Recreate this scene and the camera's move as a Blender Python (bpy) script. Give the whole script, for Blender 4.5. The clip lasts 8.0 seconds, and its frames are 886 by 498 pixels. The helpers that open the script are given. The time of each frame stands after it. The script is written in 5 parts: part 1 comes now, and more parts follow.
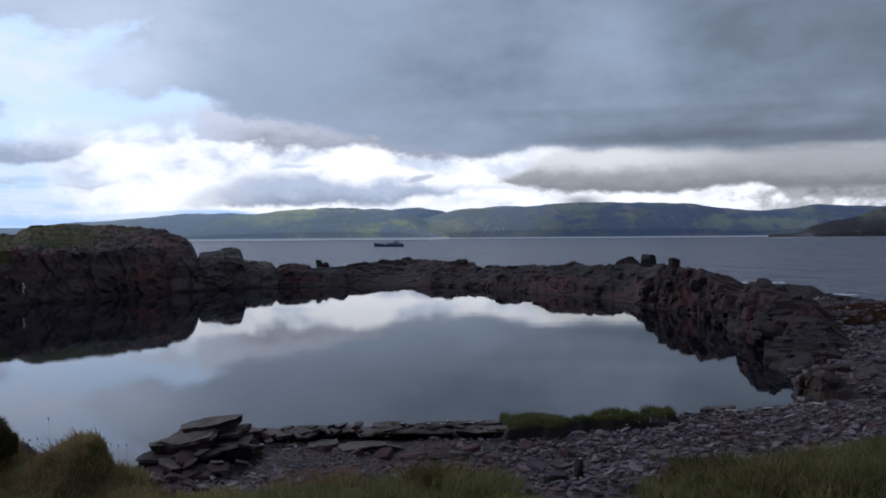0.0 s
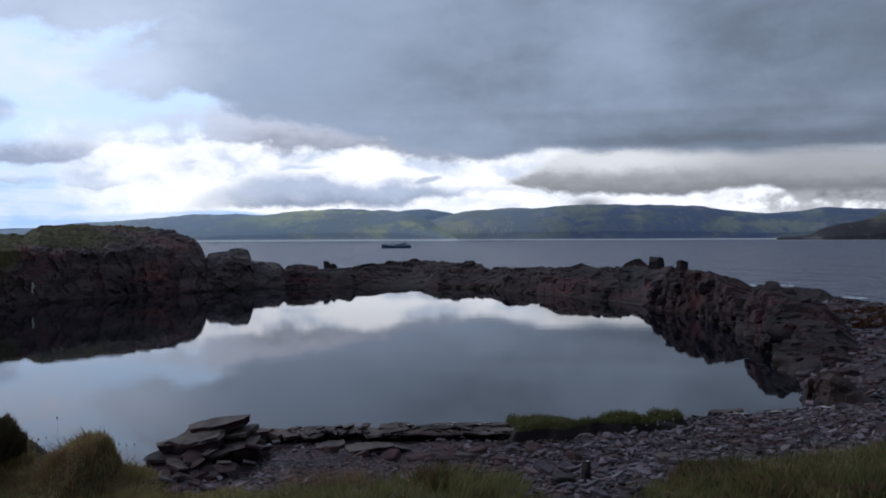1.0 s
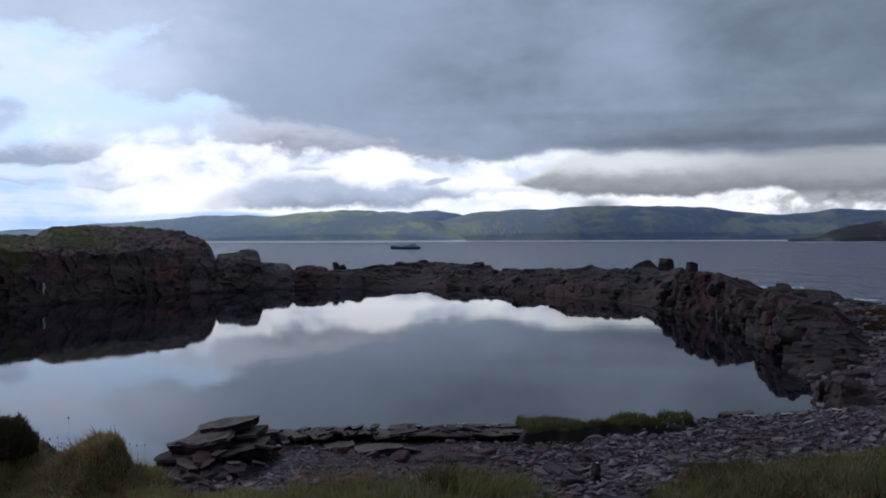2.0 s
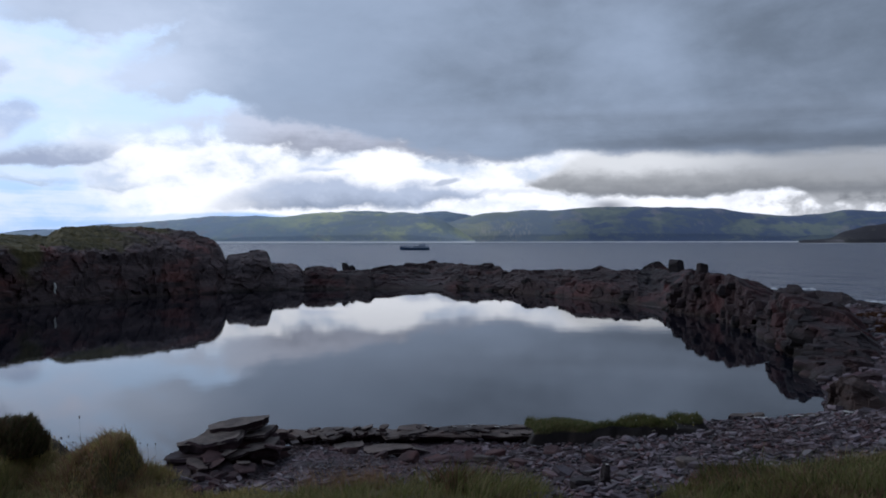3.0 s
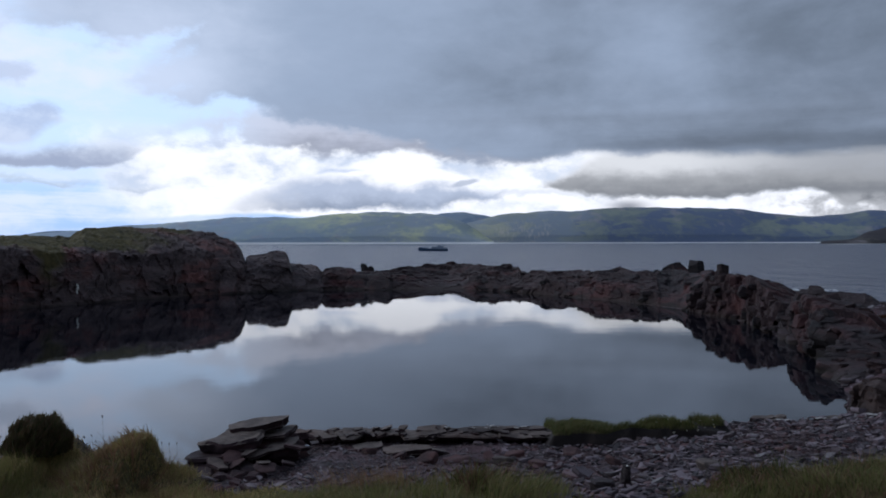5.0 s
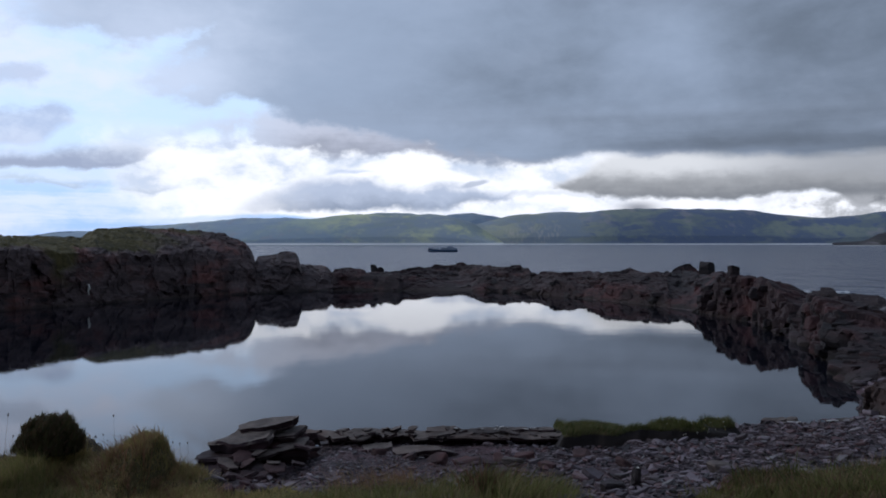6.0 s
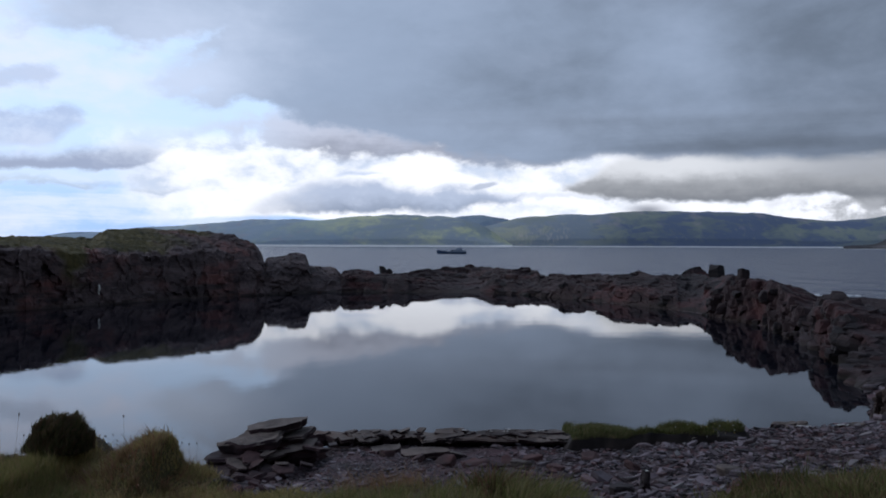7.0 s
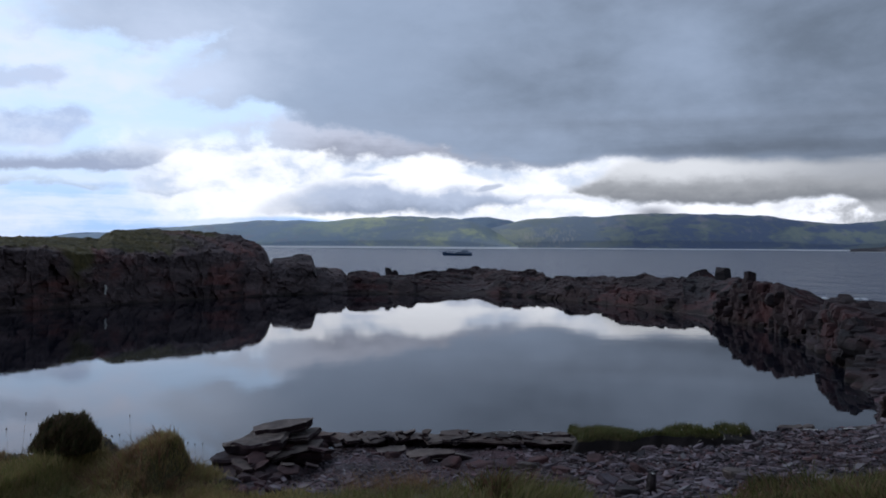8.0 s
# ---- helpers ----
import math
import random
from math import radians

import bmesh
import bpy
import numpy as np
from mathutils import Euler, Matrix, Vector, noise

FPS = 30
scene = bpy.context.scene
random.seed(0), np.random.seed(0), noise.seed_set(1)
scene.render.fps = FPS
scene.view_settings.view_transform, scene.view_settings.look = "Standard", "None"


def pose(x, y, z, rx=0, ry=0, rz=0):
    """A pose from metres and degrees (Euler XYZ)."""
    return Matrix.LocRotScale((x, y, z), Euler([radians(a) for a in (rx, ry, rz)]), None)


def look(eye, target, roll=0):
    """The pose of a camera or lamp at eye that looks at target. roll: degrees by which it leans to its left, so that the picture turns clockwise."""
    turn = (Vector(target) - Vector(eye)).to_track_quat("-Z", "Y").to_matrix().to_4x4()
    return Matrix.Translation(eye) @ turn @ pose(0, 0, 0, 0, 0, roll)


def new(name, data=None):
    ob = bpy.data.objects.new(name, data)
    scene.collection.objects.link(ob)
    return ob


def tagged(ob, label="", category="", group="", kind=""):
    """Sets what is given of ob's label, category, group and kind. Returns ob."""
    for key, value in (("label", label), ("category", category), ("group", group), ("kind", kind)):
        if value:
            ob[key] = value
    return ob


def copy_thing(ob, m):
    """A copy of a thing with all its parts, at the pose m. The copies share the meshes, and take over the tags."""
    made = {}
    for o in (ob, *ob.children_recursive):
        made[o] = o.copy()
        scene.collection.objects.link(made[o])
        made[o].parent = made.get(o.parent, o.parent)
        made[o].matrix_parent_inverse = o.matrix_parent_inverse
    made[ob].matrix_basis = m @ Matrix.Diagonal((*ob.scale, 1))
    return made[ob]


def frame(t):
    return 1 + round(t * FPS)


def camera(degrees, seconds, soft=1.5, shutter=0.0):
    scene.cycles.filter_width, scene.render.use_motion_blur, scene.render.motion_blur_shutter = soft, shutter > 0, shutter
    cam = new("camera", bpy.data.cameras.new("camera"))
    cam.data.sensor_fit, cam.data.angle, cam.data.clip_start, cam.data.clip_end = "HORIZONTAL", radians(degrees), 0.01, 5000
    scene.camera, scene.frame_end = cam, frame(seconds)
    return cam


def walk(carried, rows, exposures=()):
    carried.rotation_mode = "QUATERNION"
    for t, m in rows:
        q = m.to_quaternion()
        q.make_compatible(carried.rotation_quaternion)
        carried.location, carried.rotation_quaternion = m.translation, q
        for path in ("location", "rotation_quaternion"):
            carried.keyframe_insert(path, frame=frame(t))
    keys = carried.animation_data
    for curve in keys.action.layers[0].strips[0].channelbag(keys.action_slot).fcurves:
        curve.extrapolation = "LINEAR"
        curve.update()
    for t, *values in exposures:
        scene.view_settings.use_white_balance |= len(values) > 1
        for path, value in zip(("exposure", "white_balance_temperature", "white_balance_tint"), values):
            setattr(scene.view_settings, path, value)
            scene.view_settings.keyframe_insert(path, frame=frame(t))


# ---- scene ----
cam = camera(56.0, 8.0, soft=1.9)
# t, x, y, z, rx, ry, rz: a hand-held turn on the spot, eye 4.6 m above the pool
ROWS = [
    (0.0, 0.0217, 0.0056, 4.6055, 89.158, 0.429, -2.412),
    (0.5, 0.019, 0.0049, 4.6048, 89.202, 0.351, -2.197),
    (1.0, 0.0163, 0.0042, 4.6042, 89.268, 0.215, -1.899),
    (1.5, 0.0136, 0.0035, 4.6035, 89.32, 0.186, -1.587),
    (3.0, 0.0054, 0.0014, 4.6014, 89.416, 0.077, -0.641),
    (3.5, 0.0027, 0.0007, 4.6007, 89.438, 0.057, -0.313),
    (4.0, 0.0, 0.0, 4.6, 89.464, 0.107, -0.001),
    (4.5, -0.0027, -0.0007, 4.5993, 89.47, 0.112, 0.303),
    (6.0, -0.0109, -0.0028, 4.5972, 89.549, 0.021, 1.288),
    (6.5, -0.0136, -0.0035, 4.5965, 89.607, -0.094, 1.607),
    (7.0, -0.0163, -0.0042, 4.5958, 89.683, -0.183, 1.894),
    (7.5, -0.019, -0.0049, 4.5952, 89.743, -0.29, 2.114),
    (8.0, -0.0217, -0.0056, 4.5945, 89.793, -0.379, 2.288),
]
walk(cam, [(t, pose(x, y, z, rx, ry, rz)) for t, x, y, z, rx, ry, rz in ROWS])
scene.view_settings.exposure = 0.0


# ---- node arithmetic ----
class Val:
    """A node socket with arithmetic, to write shading as formulas."""

    def __init__(self, tree, socket):
        self.tree, self.socket = tree, socket

    def op(self, kind, *others, clamp=False):
        n = self.tree.nodes.new("ShaderNodeMath")
        n.operation, n.use_clamp = kind, clamp
        for slot, v in zip(n.inputs, (self, *others)):
            if isinstance(v, Val):
                self.tree.links.new(v.socket, slot)
            else:
                slot.default_value = v
        return Val(self.tree, n.outputs[0])

    def __add__(self, o): return self.op("ADD", o)
    def __radd__(self, o): return self.op("ADD", o)
    def __sub__(self, o): return self.op("SUBTRACT", o)
    def __rsub__(self, o): return (self * -1.0) + o
    def __mul__(self, o): return self.op("MULTIPLY", o)
    def __rmul__(self, o): return self.op("MULTIPLY", o)
    def __truediv__(self, o): return self.op("DIVIDE", o)
    def low(self, o): return self.op("MINIMUM", o)
    def high(self, o): return self.op("MAXIMUM", o)

    def step(self, a, b):
        """A smooth rise from 0 at a to 1 at b."""
        n = self.tree.nodes.new("ShaderNodeMapRange")
        n.interpolation_type = "SMOOTHSTEP"
        flip = b < a
        lo, hi = (b, a) if flip else (a, b)
        self.tree.links.new(self.socket, n.inputs["Value"])
        n.inputs["From Min"].default_value, n.inputs["From Max"].default_value = lo, hi
        n.inputs["To Min"].default_value, n.inputs["To Max"].default_value = (1, 0) if flip else (0, 1)
        return Val(self.tree, n.outputs[0])


def vec(tree, x, y, z):
    n = tree.nodes.new("ShaderNodeCombineXYZ")
    for slot, v in zip(n.inputs, (x, y, z)):
        if isinstance(v, Val):
            tree.links.new(v.socket, slot)
        else:
            slot.default_value = v
    return n.outputs[0]


def split(tree, socket):
    n = tree.nodes.new("ShaderNodeSeparateXYZ")
    tree.links.new(socket, n.inputs[0])
    return [Val(tree, s) for s in n.outputs]


def grain(tree, vector, scale, detail=4.0, rough=0.55, warp=0.0):
    n = tree.nodes.new("ShaderNodeTexNoise")
    if vector is not None:
        tree.links.new(vector, n.inputs["Vector"])
    n.inputs["Scale"].default_value, n.inputs["Detail"].default_value = scale, detail
    n.inputs["Roughness"].default_value, n.inputs["Distortion"].default_value = rough, warp
    return Val(tree, n.outputs["Fac"])


def crack(tree, vector, scale, feature="F1"):
    n = tree.nodes.new("ShaderNodeTexVoronoi")
    n.feature = feature
    tree.links.new(vector, n.inputs["Vector"])
    n.inputs["Scale"].default_value = scale
    return n


def blend(tree, fac, a, b):
    """Colour a where fac is 0, b where it is 1."""
    n = tree.nodes.new("ShaderNodeMix")
    n.data_type = "RGBA"
    for slot, v in ((n.inputs[0], fac), (n.inputs[6], a), (n.inputs[7], b)):
        if isinstance(v, Val):
            tree.links.new(v.socket, slot)
        elif isinstance(v, (tuple, list)):
            slot.default_value = (*v[:3], 1)
        elif isinstance(v, (int, float)):
            slot.default_value = v
        else:
            tree.links.new(v, slot)
    return n.outputs[2]


# ---- world: clear sky behind broken cloud and a heavy deck ----
def tint(r, g, b):
    """Linear colour of 8-bit red, green and blue."""
    return tuple(round(((c / 255 + 0.055) / 1.055) ** 2.4, 4) for c in (r, g, b))


def make_world():
    world = bpy.data.worlds.new("sky")
    scene.world = world
    world.use_nodes = True
    tr = world.node_tree
    tr.nodes.clear()
    out = tr.nodes.new("ShaderNodeOutputWorld")
    back = tr.nodes.new("ShaderNodeBackground")
    tr.links.new(back.outputs[0], out.inputs[0])
    coord = tr.nodes.new("ShaderNodeTexCoord").outputs["Generated"]
    x, y, z = split(tr, coord)
    az = x.op("ARCTAN2", y) * 57.2958
    el = z.op("ARCSINE") * 57.2958
    sky = tr.nodes.new("ShaderNodeTexSky")
    sky.sky_type, sky.sun_disc = "NISHITA", False
    sky.sun_elevation, sky.sun_rotation = radians(33), radians(-70)
    clear = tr.nodes.new("ShaderNodeMix")
    clear.data_type, clear.blend_type = "RGBA", "MULTIPLY"
    clear.inputs[0].default_value = 1.0
    tr.links.new(sky.outputs[0], clear.inputs[6])
    clear.inputs[7].default_value = (0.085, 0.085, 0.085, 1)

    def field(sx, sy, scale, detail=5.0, rough=0.55, ox=0.0, warp=0.0):
        return grain(tr, vec(tr, az * sx + ox, el * sy, 0.0), scale, detail, rough, warp) - 0.5

    big = field(0.045, 0.10, 1.0, 4, 0.5, 3.1)
    mid = field(0.11, 0.26, 1.0, 6, 0.58, 11.7, 0.5)
    fine = field(0.45, 0.95, 1.0, 6, 0.6, 27.0, 0.4)
    puff = field(0.26, 0.46, 1.0, 8, 0.60, 41.0, 0.15)
    billow = field(0.60, 0.80, 1.0, 8, 0.62, 63.0, 0.1)
    streak = field(0.07, 0.80, 1.0, 6, 0.60, 75.0, 0.3)

    def line(points):
        """Height of an edge along the azimuth, straight from point to point."""
        n = tr.nodes.new("ShaderNodeValToRGB")
        tr.links.new(((az + 40.0) / 80.0).socket, n.inputs[0])
        stops = n.color_ramp.elements
        for k, (a, e) in enumerate(points):
            s = stops[k] if k < 2 else stops.new(1.0)
            s.position = (a + 40.0) / 80.0
            s.color = (*[(e + 5.0) / 40.0] * 3, 1)
        return Val(tr, n.outputs[0]) * 40.0 - 5.0

    def over(low, high, s0, s1, wob):
        """Cover between two edges (None: open), with a softness at foot and top and a ragged outline."""
        e = el + wob
        cover = None
        if low:
            d = e - line(low)
            cover = d.step(-s0, s0)
        if high:
            d = line(high) - e
            top = d.step(-s1, s1)
            cover = top if cover is None else cover * top
        return cover

    def spot(a, e, sa, se):
        """A soft round patch."""
        u, v = (az - a) / sa, (el - e) / se
        return ((u * u + v * v) * -1.0).op("EXPONENT")

    # clear sky through high white haze, bluer and streaked near the horizon
    colour = blend(tr, 0.86, clear.outputs[2], blend(tr, (el + mid * 3.0).step(1.0, 7.0), (0.40, 0.66, 1.20), (0.68, 0.90, 1.27)))
    colour = blend(tr, (el.step(6.0, 3.0) * (streak + fine * 0.4 + 0.10).step(-0.05, 0.22)) * 0.75, colour, tint(232, 243, 252))
    veil = (mid * 1.2 + puff * 0.6 + big * 0.5 + spot(-24.6, 10.04, 6.6, 1.56) * 0.25).step(-0.05, 0.4)
    colour = blend(tr, veil * 0.8, colour, (0.82, 0.88, 1.10))
    # bright bank over the hills
    bank = (az + puff * 12.0 + billow * 5.0 + (el - 3.0) * 0.9).step(-23.3, -18.2) * (el + puff * 2.5).step(8.2, 5.6)
    bank = bank * over([(-33.7, 2.16), (-21.1, 1.59), (-18.2, 1.7), (-14.6, 1.88), (-11.6, 1.79), (-8.6, 1.5), (-6.3, 0.97), (-3.3, -0.12)], None, 0.14, 0.1, puff * 0.7)
    colour = blend(tr, bank * 0.96, colour, blend(tr, (puff + mid * 0.9 + billow * 0.2 + 0.03).step(0.0, 0.30), (1.04, 1.07, 1.16), tint(216, 227, 246)))
    colour = blend(tr, bank * (billow * 0.6 + puff * 0.8 + mid * 0.6 - 0.06).step(0.0, 0.25) * (el - 2.0).step(0.0, 2.0) * az.step(12.0, 4.0) * 0.55, colour, tint(196, 214, 244))
    # thin bluish wisps low on the left
    wisp = over([(-33.7, 3.29), (-26.2, 3.66), (-23.9, 3.44), (-21.6, 3.36), (-19.6, 3.47), (-18.2, 3.72)], [(-33.7, 3.94), (-28, 4.14), (-26.2, 4), (-23.9, 3.87), (-21.6, 3.64), (-19.6, 3.77), (-18.2, 3.72)], 0.14, 0.22, fine * 1.6 + puff * 0.8)
    colour = blend(tr, wisp * az.step(-17.8, -20.3) * (fine + 0.1).step(-0.1, 0.2) * 0.6, colour, tint(176, 193, 220))
    # low flat cloud over the left hills, with a torn right end
    c1 = over([(-18.2, 1.73), (-16.4, 1.97), (-12.8, 1.93), (-9, 2.11), (-5.2, 2.17), (-0.9, 2.45), (2.6, 2.91), (3.9, 3.14)],
              [(-18.2, 1.59), (-15.7, 2.06), (-14.6, 2.59), (-13.1, 3.36), (-10.9, 4), (-8.6, 4.37), (-6.3, 4.2), (-4.4, 3.71), (-3.3, 3.64), (-1.9, 3.96), (0.2, 3.73), (2.2, 3.49), (3.9, 3.21)], 0.26, 0.42, puff * 1.7 + billow * 1.0)
    c1 = c1 * (az + puff * 6.0).step(-18.2, -8.6)
    grey1 = blend(tr, (el + fine * 1.0 + puff * 2.0 + billow * 1.0).step(1.7, 3.7), tint(132, 146, 172), tint(181, 195, 222))
    colour = blend(tr, c1 * 0.95, colour, blend(tr, (billow + puff * 0.5).step(0.02, 0.3) * 0.5, grey1, tint(205, 216, 238)))
    flake = over([(-0.5, 3.65), (0.6, 3.76), (1.9, 4.07)], [(-0.5, 3.65), (0.6, 4.15), (1.9, 4.3)], 0.08, 0.10, billow * 0.4) * az.step(-0.6, 0.4) * az.step(2.1, 1.5)
    colour = blend(tr, flake * 0.8, colour, tint(176, 188, 212))
    blue = over([(-10.2, 4.39), (-8.6, 4.71), (-6.3, 4.78)], [(-10.2, 4.69), (-8.6, 4.91), (-6.3, 4.93)], 0.1, 0.15, fine * 0.6) * az.step(-9.8, -8.3) * az.step(-5.6, -7.1)
    colour = blend(tr, blue * 0.7, colour, tint(186, 204, 238))
    # shelf of grey cloud to the right: pale top, dark flat foot, white gap beneath it
    c2 = over([(4.5, 3.64), (6, 3.7), (7, 3.54), (8.3, 3.46), (9.5, 3.1), (12.1, 3.04), (15.8, 2.95), (17.9, 2.96), (19.3, 3.08), (20.7, 3.2), (23.3, 3.24), (24.3, 2.9), (25.3, 2.42), (28, 2.23), (31.8, 2.01)],
              [(4.5, 3.71), (6, 3.86), (7.8, 4.34), (8.7, 5.02), (9.8, 5.46), (11.4, 5.96), (13.9, 6.2), (19.3, 6.03), (31.8, 5.43)], 0.20, 0.45, puff * 1.0 + billow * 0.9)
    c2 = c2 * (az + puff * 4.0).step(5.5, 7)
    shade = (el + puff * 1.8 + billow * 0.8 + streak * 1.0).step(2.6, 5.6)
    pale = blend(tr, az.step(13.9, 25.3), tint(222, 226, 234), tint(166, 171, 181))
    shelf = blend(tr, shade.step(0.0, 0.45), tint(122, 127, 136), tint(156, 160, 168))
    colour = blend(tr, c2 * 0.97, colour, blend(tr, shade.step(0.35, 0.95), shelf, pale))
    # grey puffs in the gap under the shelf
    low = (az + puff * 5.0).step(17.9, 22.7) * (el + billow * 0.8).step(3.2, 2.7) * (billow + puff * 0.6 + 0.10).step(-0.05, 0.22)
    colour = blend(tr, low * 0.9, colour, tint(174, 178, 187))
    colour = blend(tr, spot(11.9, 2.32, 1.3, 0.43) * 0.8, colour, tint(108, 115, 132))
    # mauve rags hanging under the deck
    rag = over([(-23.3, 5.66), (-20.6, 5.98), (-18.2, 6.07), (-15.3, 6.34), (-12, 6.4), (-10.2, 6.06), (-7.1, 6.03), (-3.3, 6.14), (0.6, 5.69), (4.5, 5.37), (8.3, 5.94), (12.1, 5.94)],
               [(-23.3, 5.87), (-21.6, 6.37), (-19.6, 7.25), (-17.1, 8.37), (-13.9, 8.94), (-10.2, 8.99), (-3.3, 9.12), (12.1, 8.93)], 0.32, 0.7, puff * 2.0 + billow * 1.1)
    rag = rag * (az + puff * 6.0).step(-23.3, -17.1)
    body = blend(tr, (el + puff * 3.5 + billow * 1.5 + streak * 3.0).step(5.6, 8.2), tint(150, 157, 177), tint(200, 206, 226))
    body = blend(tr, az.step(-9.4, -17.1), body, tint(208, 221, 246))
    torn = (puff * 1.6 + billow * 0.9 + az.step(-17.5, -8.6) * 0.5 - 0.12).step(-0.22, 0.2)
    colour = blend(tr, rag * torn * 0.93, colour, body)
    # small clouds in the bright gap on the left
    c3 = over([(-35, 4.16), (-28, 4.55), (-25.2, 4.6), (-22.9, 4.82), (-21.3, 5.31), (-20.1, 6)], [(-35, 5.05), (-28, 5.37), (-26.2, 5.74), (-24.2, 6.04), (-21.6, 6.3), (-20.1, 6.14)], 0.17, 0.5, puff * 1.2 + billow * 0.7)
    c3 = c3 * (az + puff * 4.0).step(-19.5, -21.6)
    colour = blend(tr, c3 * 0.94, colour, blend(tr, (el + billow * 2.2 + puff * 2.0).step(4.9, 6.3), tint(160, 172, 200), tint(200, 212, 235)))
    c4 = over([(-35, 5.61), (-28, 5.98), (-26.8, 6.25), (-25.8, 7.06), (-24.9, 7.67)], [(-35, 7.5), (-29.8, 7.88), (-28, 8.08), (-26.5, 8.39), (-25.4, 8.13), (-24.7, 7.61)], 0.5, 0.45, puff * 2.2 + billow * 1.2)
    c4 = c4 * (az + puff * 3.0).step(-24.7, -25.5)
    colour = blend(tr, c4 * 0.75, colour, blend(tr, (billow + puff).step(-0.2, 0.2), tint(178, 193, 226), tint(205, 218, 243)))
    c6 = over([(-35, 8.99), (-28, 9.82), (-27.1, 9.97), (-26.2, 10.52)], [(-35, 10.04), (-28, 10.81), (-26.9, 10.78), (-26.2, 10.52)], 0.32, 0.32, puff * 2.0 + billow * 1.2) * (az + puff * 3.0).step(-26.1, -27.1)
    colour = blend(tr, c6 * 0.7, colour, tint(190, 204, 232))
    # the deck: solid to the right, a torn tongue and a top fringe towards the left
    wob = puff * 4.5 + billow * 1.8
    foot = over([(-22.3, 9.86), (-20.9, 9.42), (-19.2, 9.13), (-17.1, 9.02), (-15.3, 9.47), (-13.1, 9.04), (-10.9, 8.15), (-7.9, 7.69), (-4.8, 7.28), (-2.5, 6.61), (0.6, 5.92), (4.5, 5.52), (6.4, 5.54), (8.3, 5.98), (10.2, 5.91), (12.5, 5.82), (14.3, 5.97), (17.5, 5.58), (20, 5.71), (22.2, 5.38), (24.3, 5.54), (31.8, 5.36)],
                None, 0.42, 0.3, (puff * 2.6 + billow * 1.2) * (az.step(7.6, -3.3) * 0.75 + 0.25))
    top = over(None, [(-22.3, 10.14), (-21.3, 10.98), (-19.9, 11.78), (-18.2, 12.88), (-16.8, 13.97), (-15.3, 15.6), (-13.9, 22.43), (-10.9, 34.37)], 0.4, 0.55, wob)
    tongue = foot * top.high(az.step(-14.8, -13.9)) * (az + puff * 12.0 + billow * 5.0).step(-22.8, -18.2)
    fringe = over([(-35, 13.94), (-29.8, 13.47), (-28, 13.37), (-26.2, 13.06), (-23.6, 12.65), (-21.6, 13.1), (-18.2, 13.37), (-14.6, 13.9)], None, 0.7, 0.5, wob) * (az + puff * 9.0).step(-31.5, -24.2)
    around = (az * -1.0).step(30.0, 60.0) * (el + wob).step(3.0, 8.0)
    deck_cover = tongue.high(fringe).high(around)
    tone = big * 0.30 + puff * 0.20 + billow * 0.05 + mid * 0.24 + 0.46 + streak * 0.18 * el.step(11.0, 7.0)
    tone = tone + az.high(-30.0).low(12.0) * -0.013 + az.step(15, 22.7) * -0.09
    tone = tone + spot(13.9, 12.51, 4.3, 3.11) * 0.17 + spot(-13.9, 15, 8.6, 2.72) * 0.10 - spot(3.7, 11.36, 7.4, 2.33) * 0.12
    tone = tone + spot(-18.9, 10.61, 4.7, 2.33) * 0.36 - spot(19.3, 6.46, 10.1, 0.54) * 0.14 - spot(4.5, 8.16, 6.2, 0.47) * 0.06 + spot(13.9, 8.68, 10.1, 0.47) * 0.05
    tone = tone + az.op("ABSOLUTE").step(60.0, 130.0) * -0.2 + el.step(18.0, 50.0) * -0.10
    deck = blend(tr, tone.step(0.0, 0.62), tint(92, 103, 119), tint(155, 172, 199))
    deck = blend(tr, tone.step(0.55, 1.1), deck, tint(206, 221, 248))
    colour = blend(tr, deck_cover * 0.97, colour, deck)
    # below the horizon
    colour = blend(tr, el.step(-0.2, -3.0), colour, (0.10, 0.12, 0.14))
    tr.links.new(colour, back.inputs[0])
    back.inputs[1].default_value = 1.0


make_world()
sun = new("sun", bpy.data.lights.new("sun", "SUN"))
sun.data.energy, sun.data.angle, sun.data.color = 0.5, radians(25), (1.0, 0.95, 0.88)
sun.matrix_world = look((-62, 22, 42), (0, 0, 0))


# ---- materials ----
def surface(name, rough=0.9, spec=0.3):
    """A material: its tree, its principled node and object-space coordinates."""
    mat = bpy.data.materials.new(name)
    mat.use_nodes = True
    tr = mat.node_tree
    shader = tr.nodes["Principled BSDF"]
    shader.inputs["Roughness"].default_value = rough
    shader.inputs["Specular IOR Level"].default_value = spec
    geo = tr.nodes.new("ShaderNodeNewGeometry")
    return mat, tr, shader, geo


def relief(tr, shader, height, strength, distance):
    n = tr.nodes.new("ShaderNodeBump")
    n.inputs["Strength"].default_value, n.inputs["Distance"].default_value = strength, distance
    tr.links.new(height.socket, n.inputs["Height"])
    tr.links.new(n.outputs[0], shader.inputs["Normal"])


def stretched(tr, socket, sx, sy, sz):
    x, y, z = split(tr, socket)
    return vec(tr, x * sx, y * sy, z * sz)


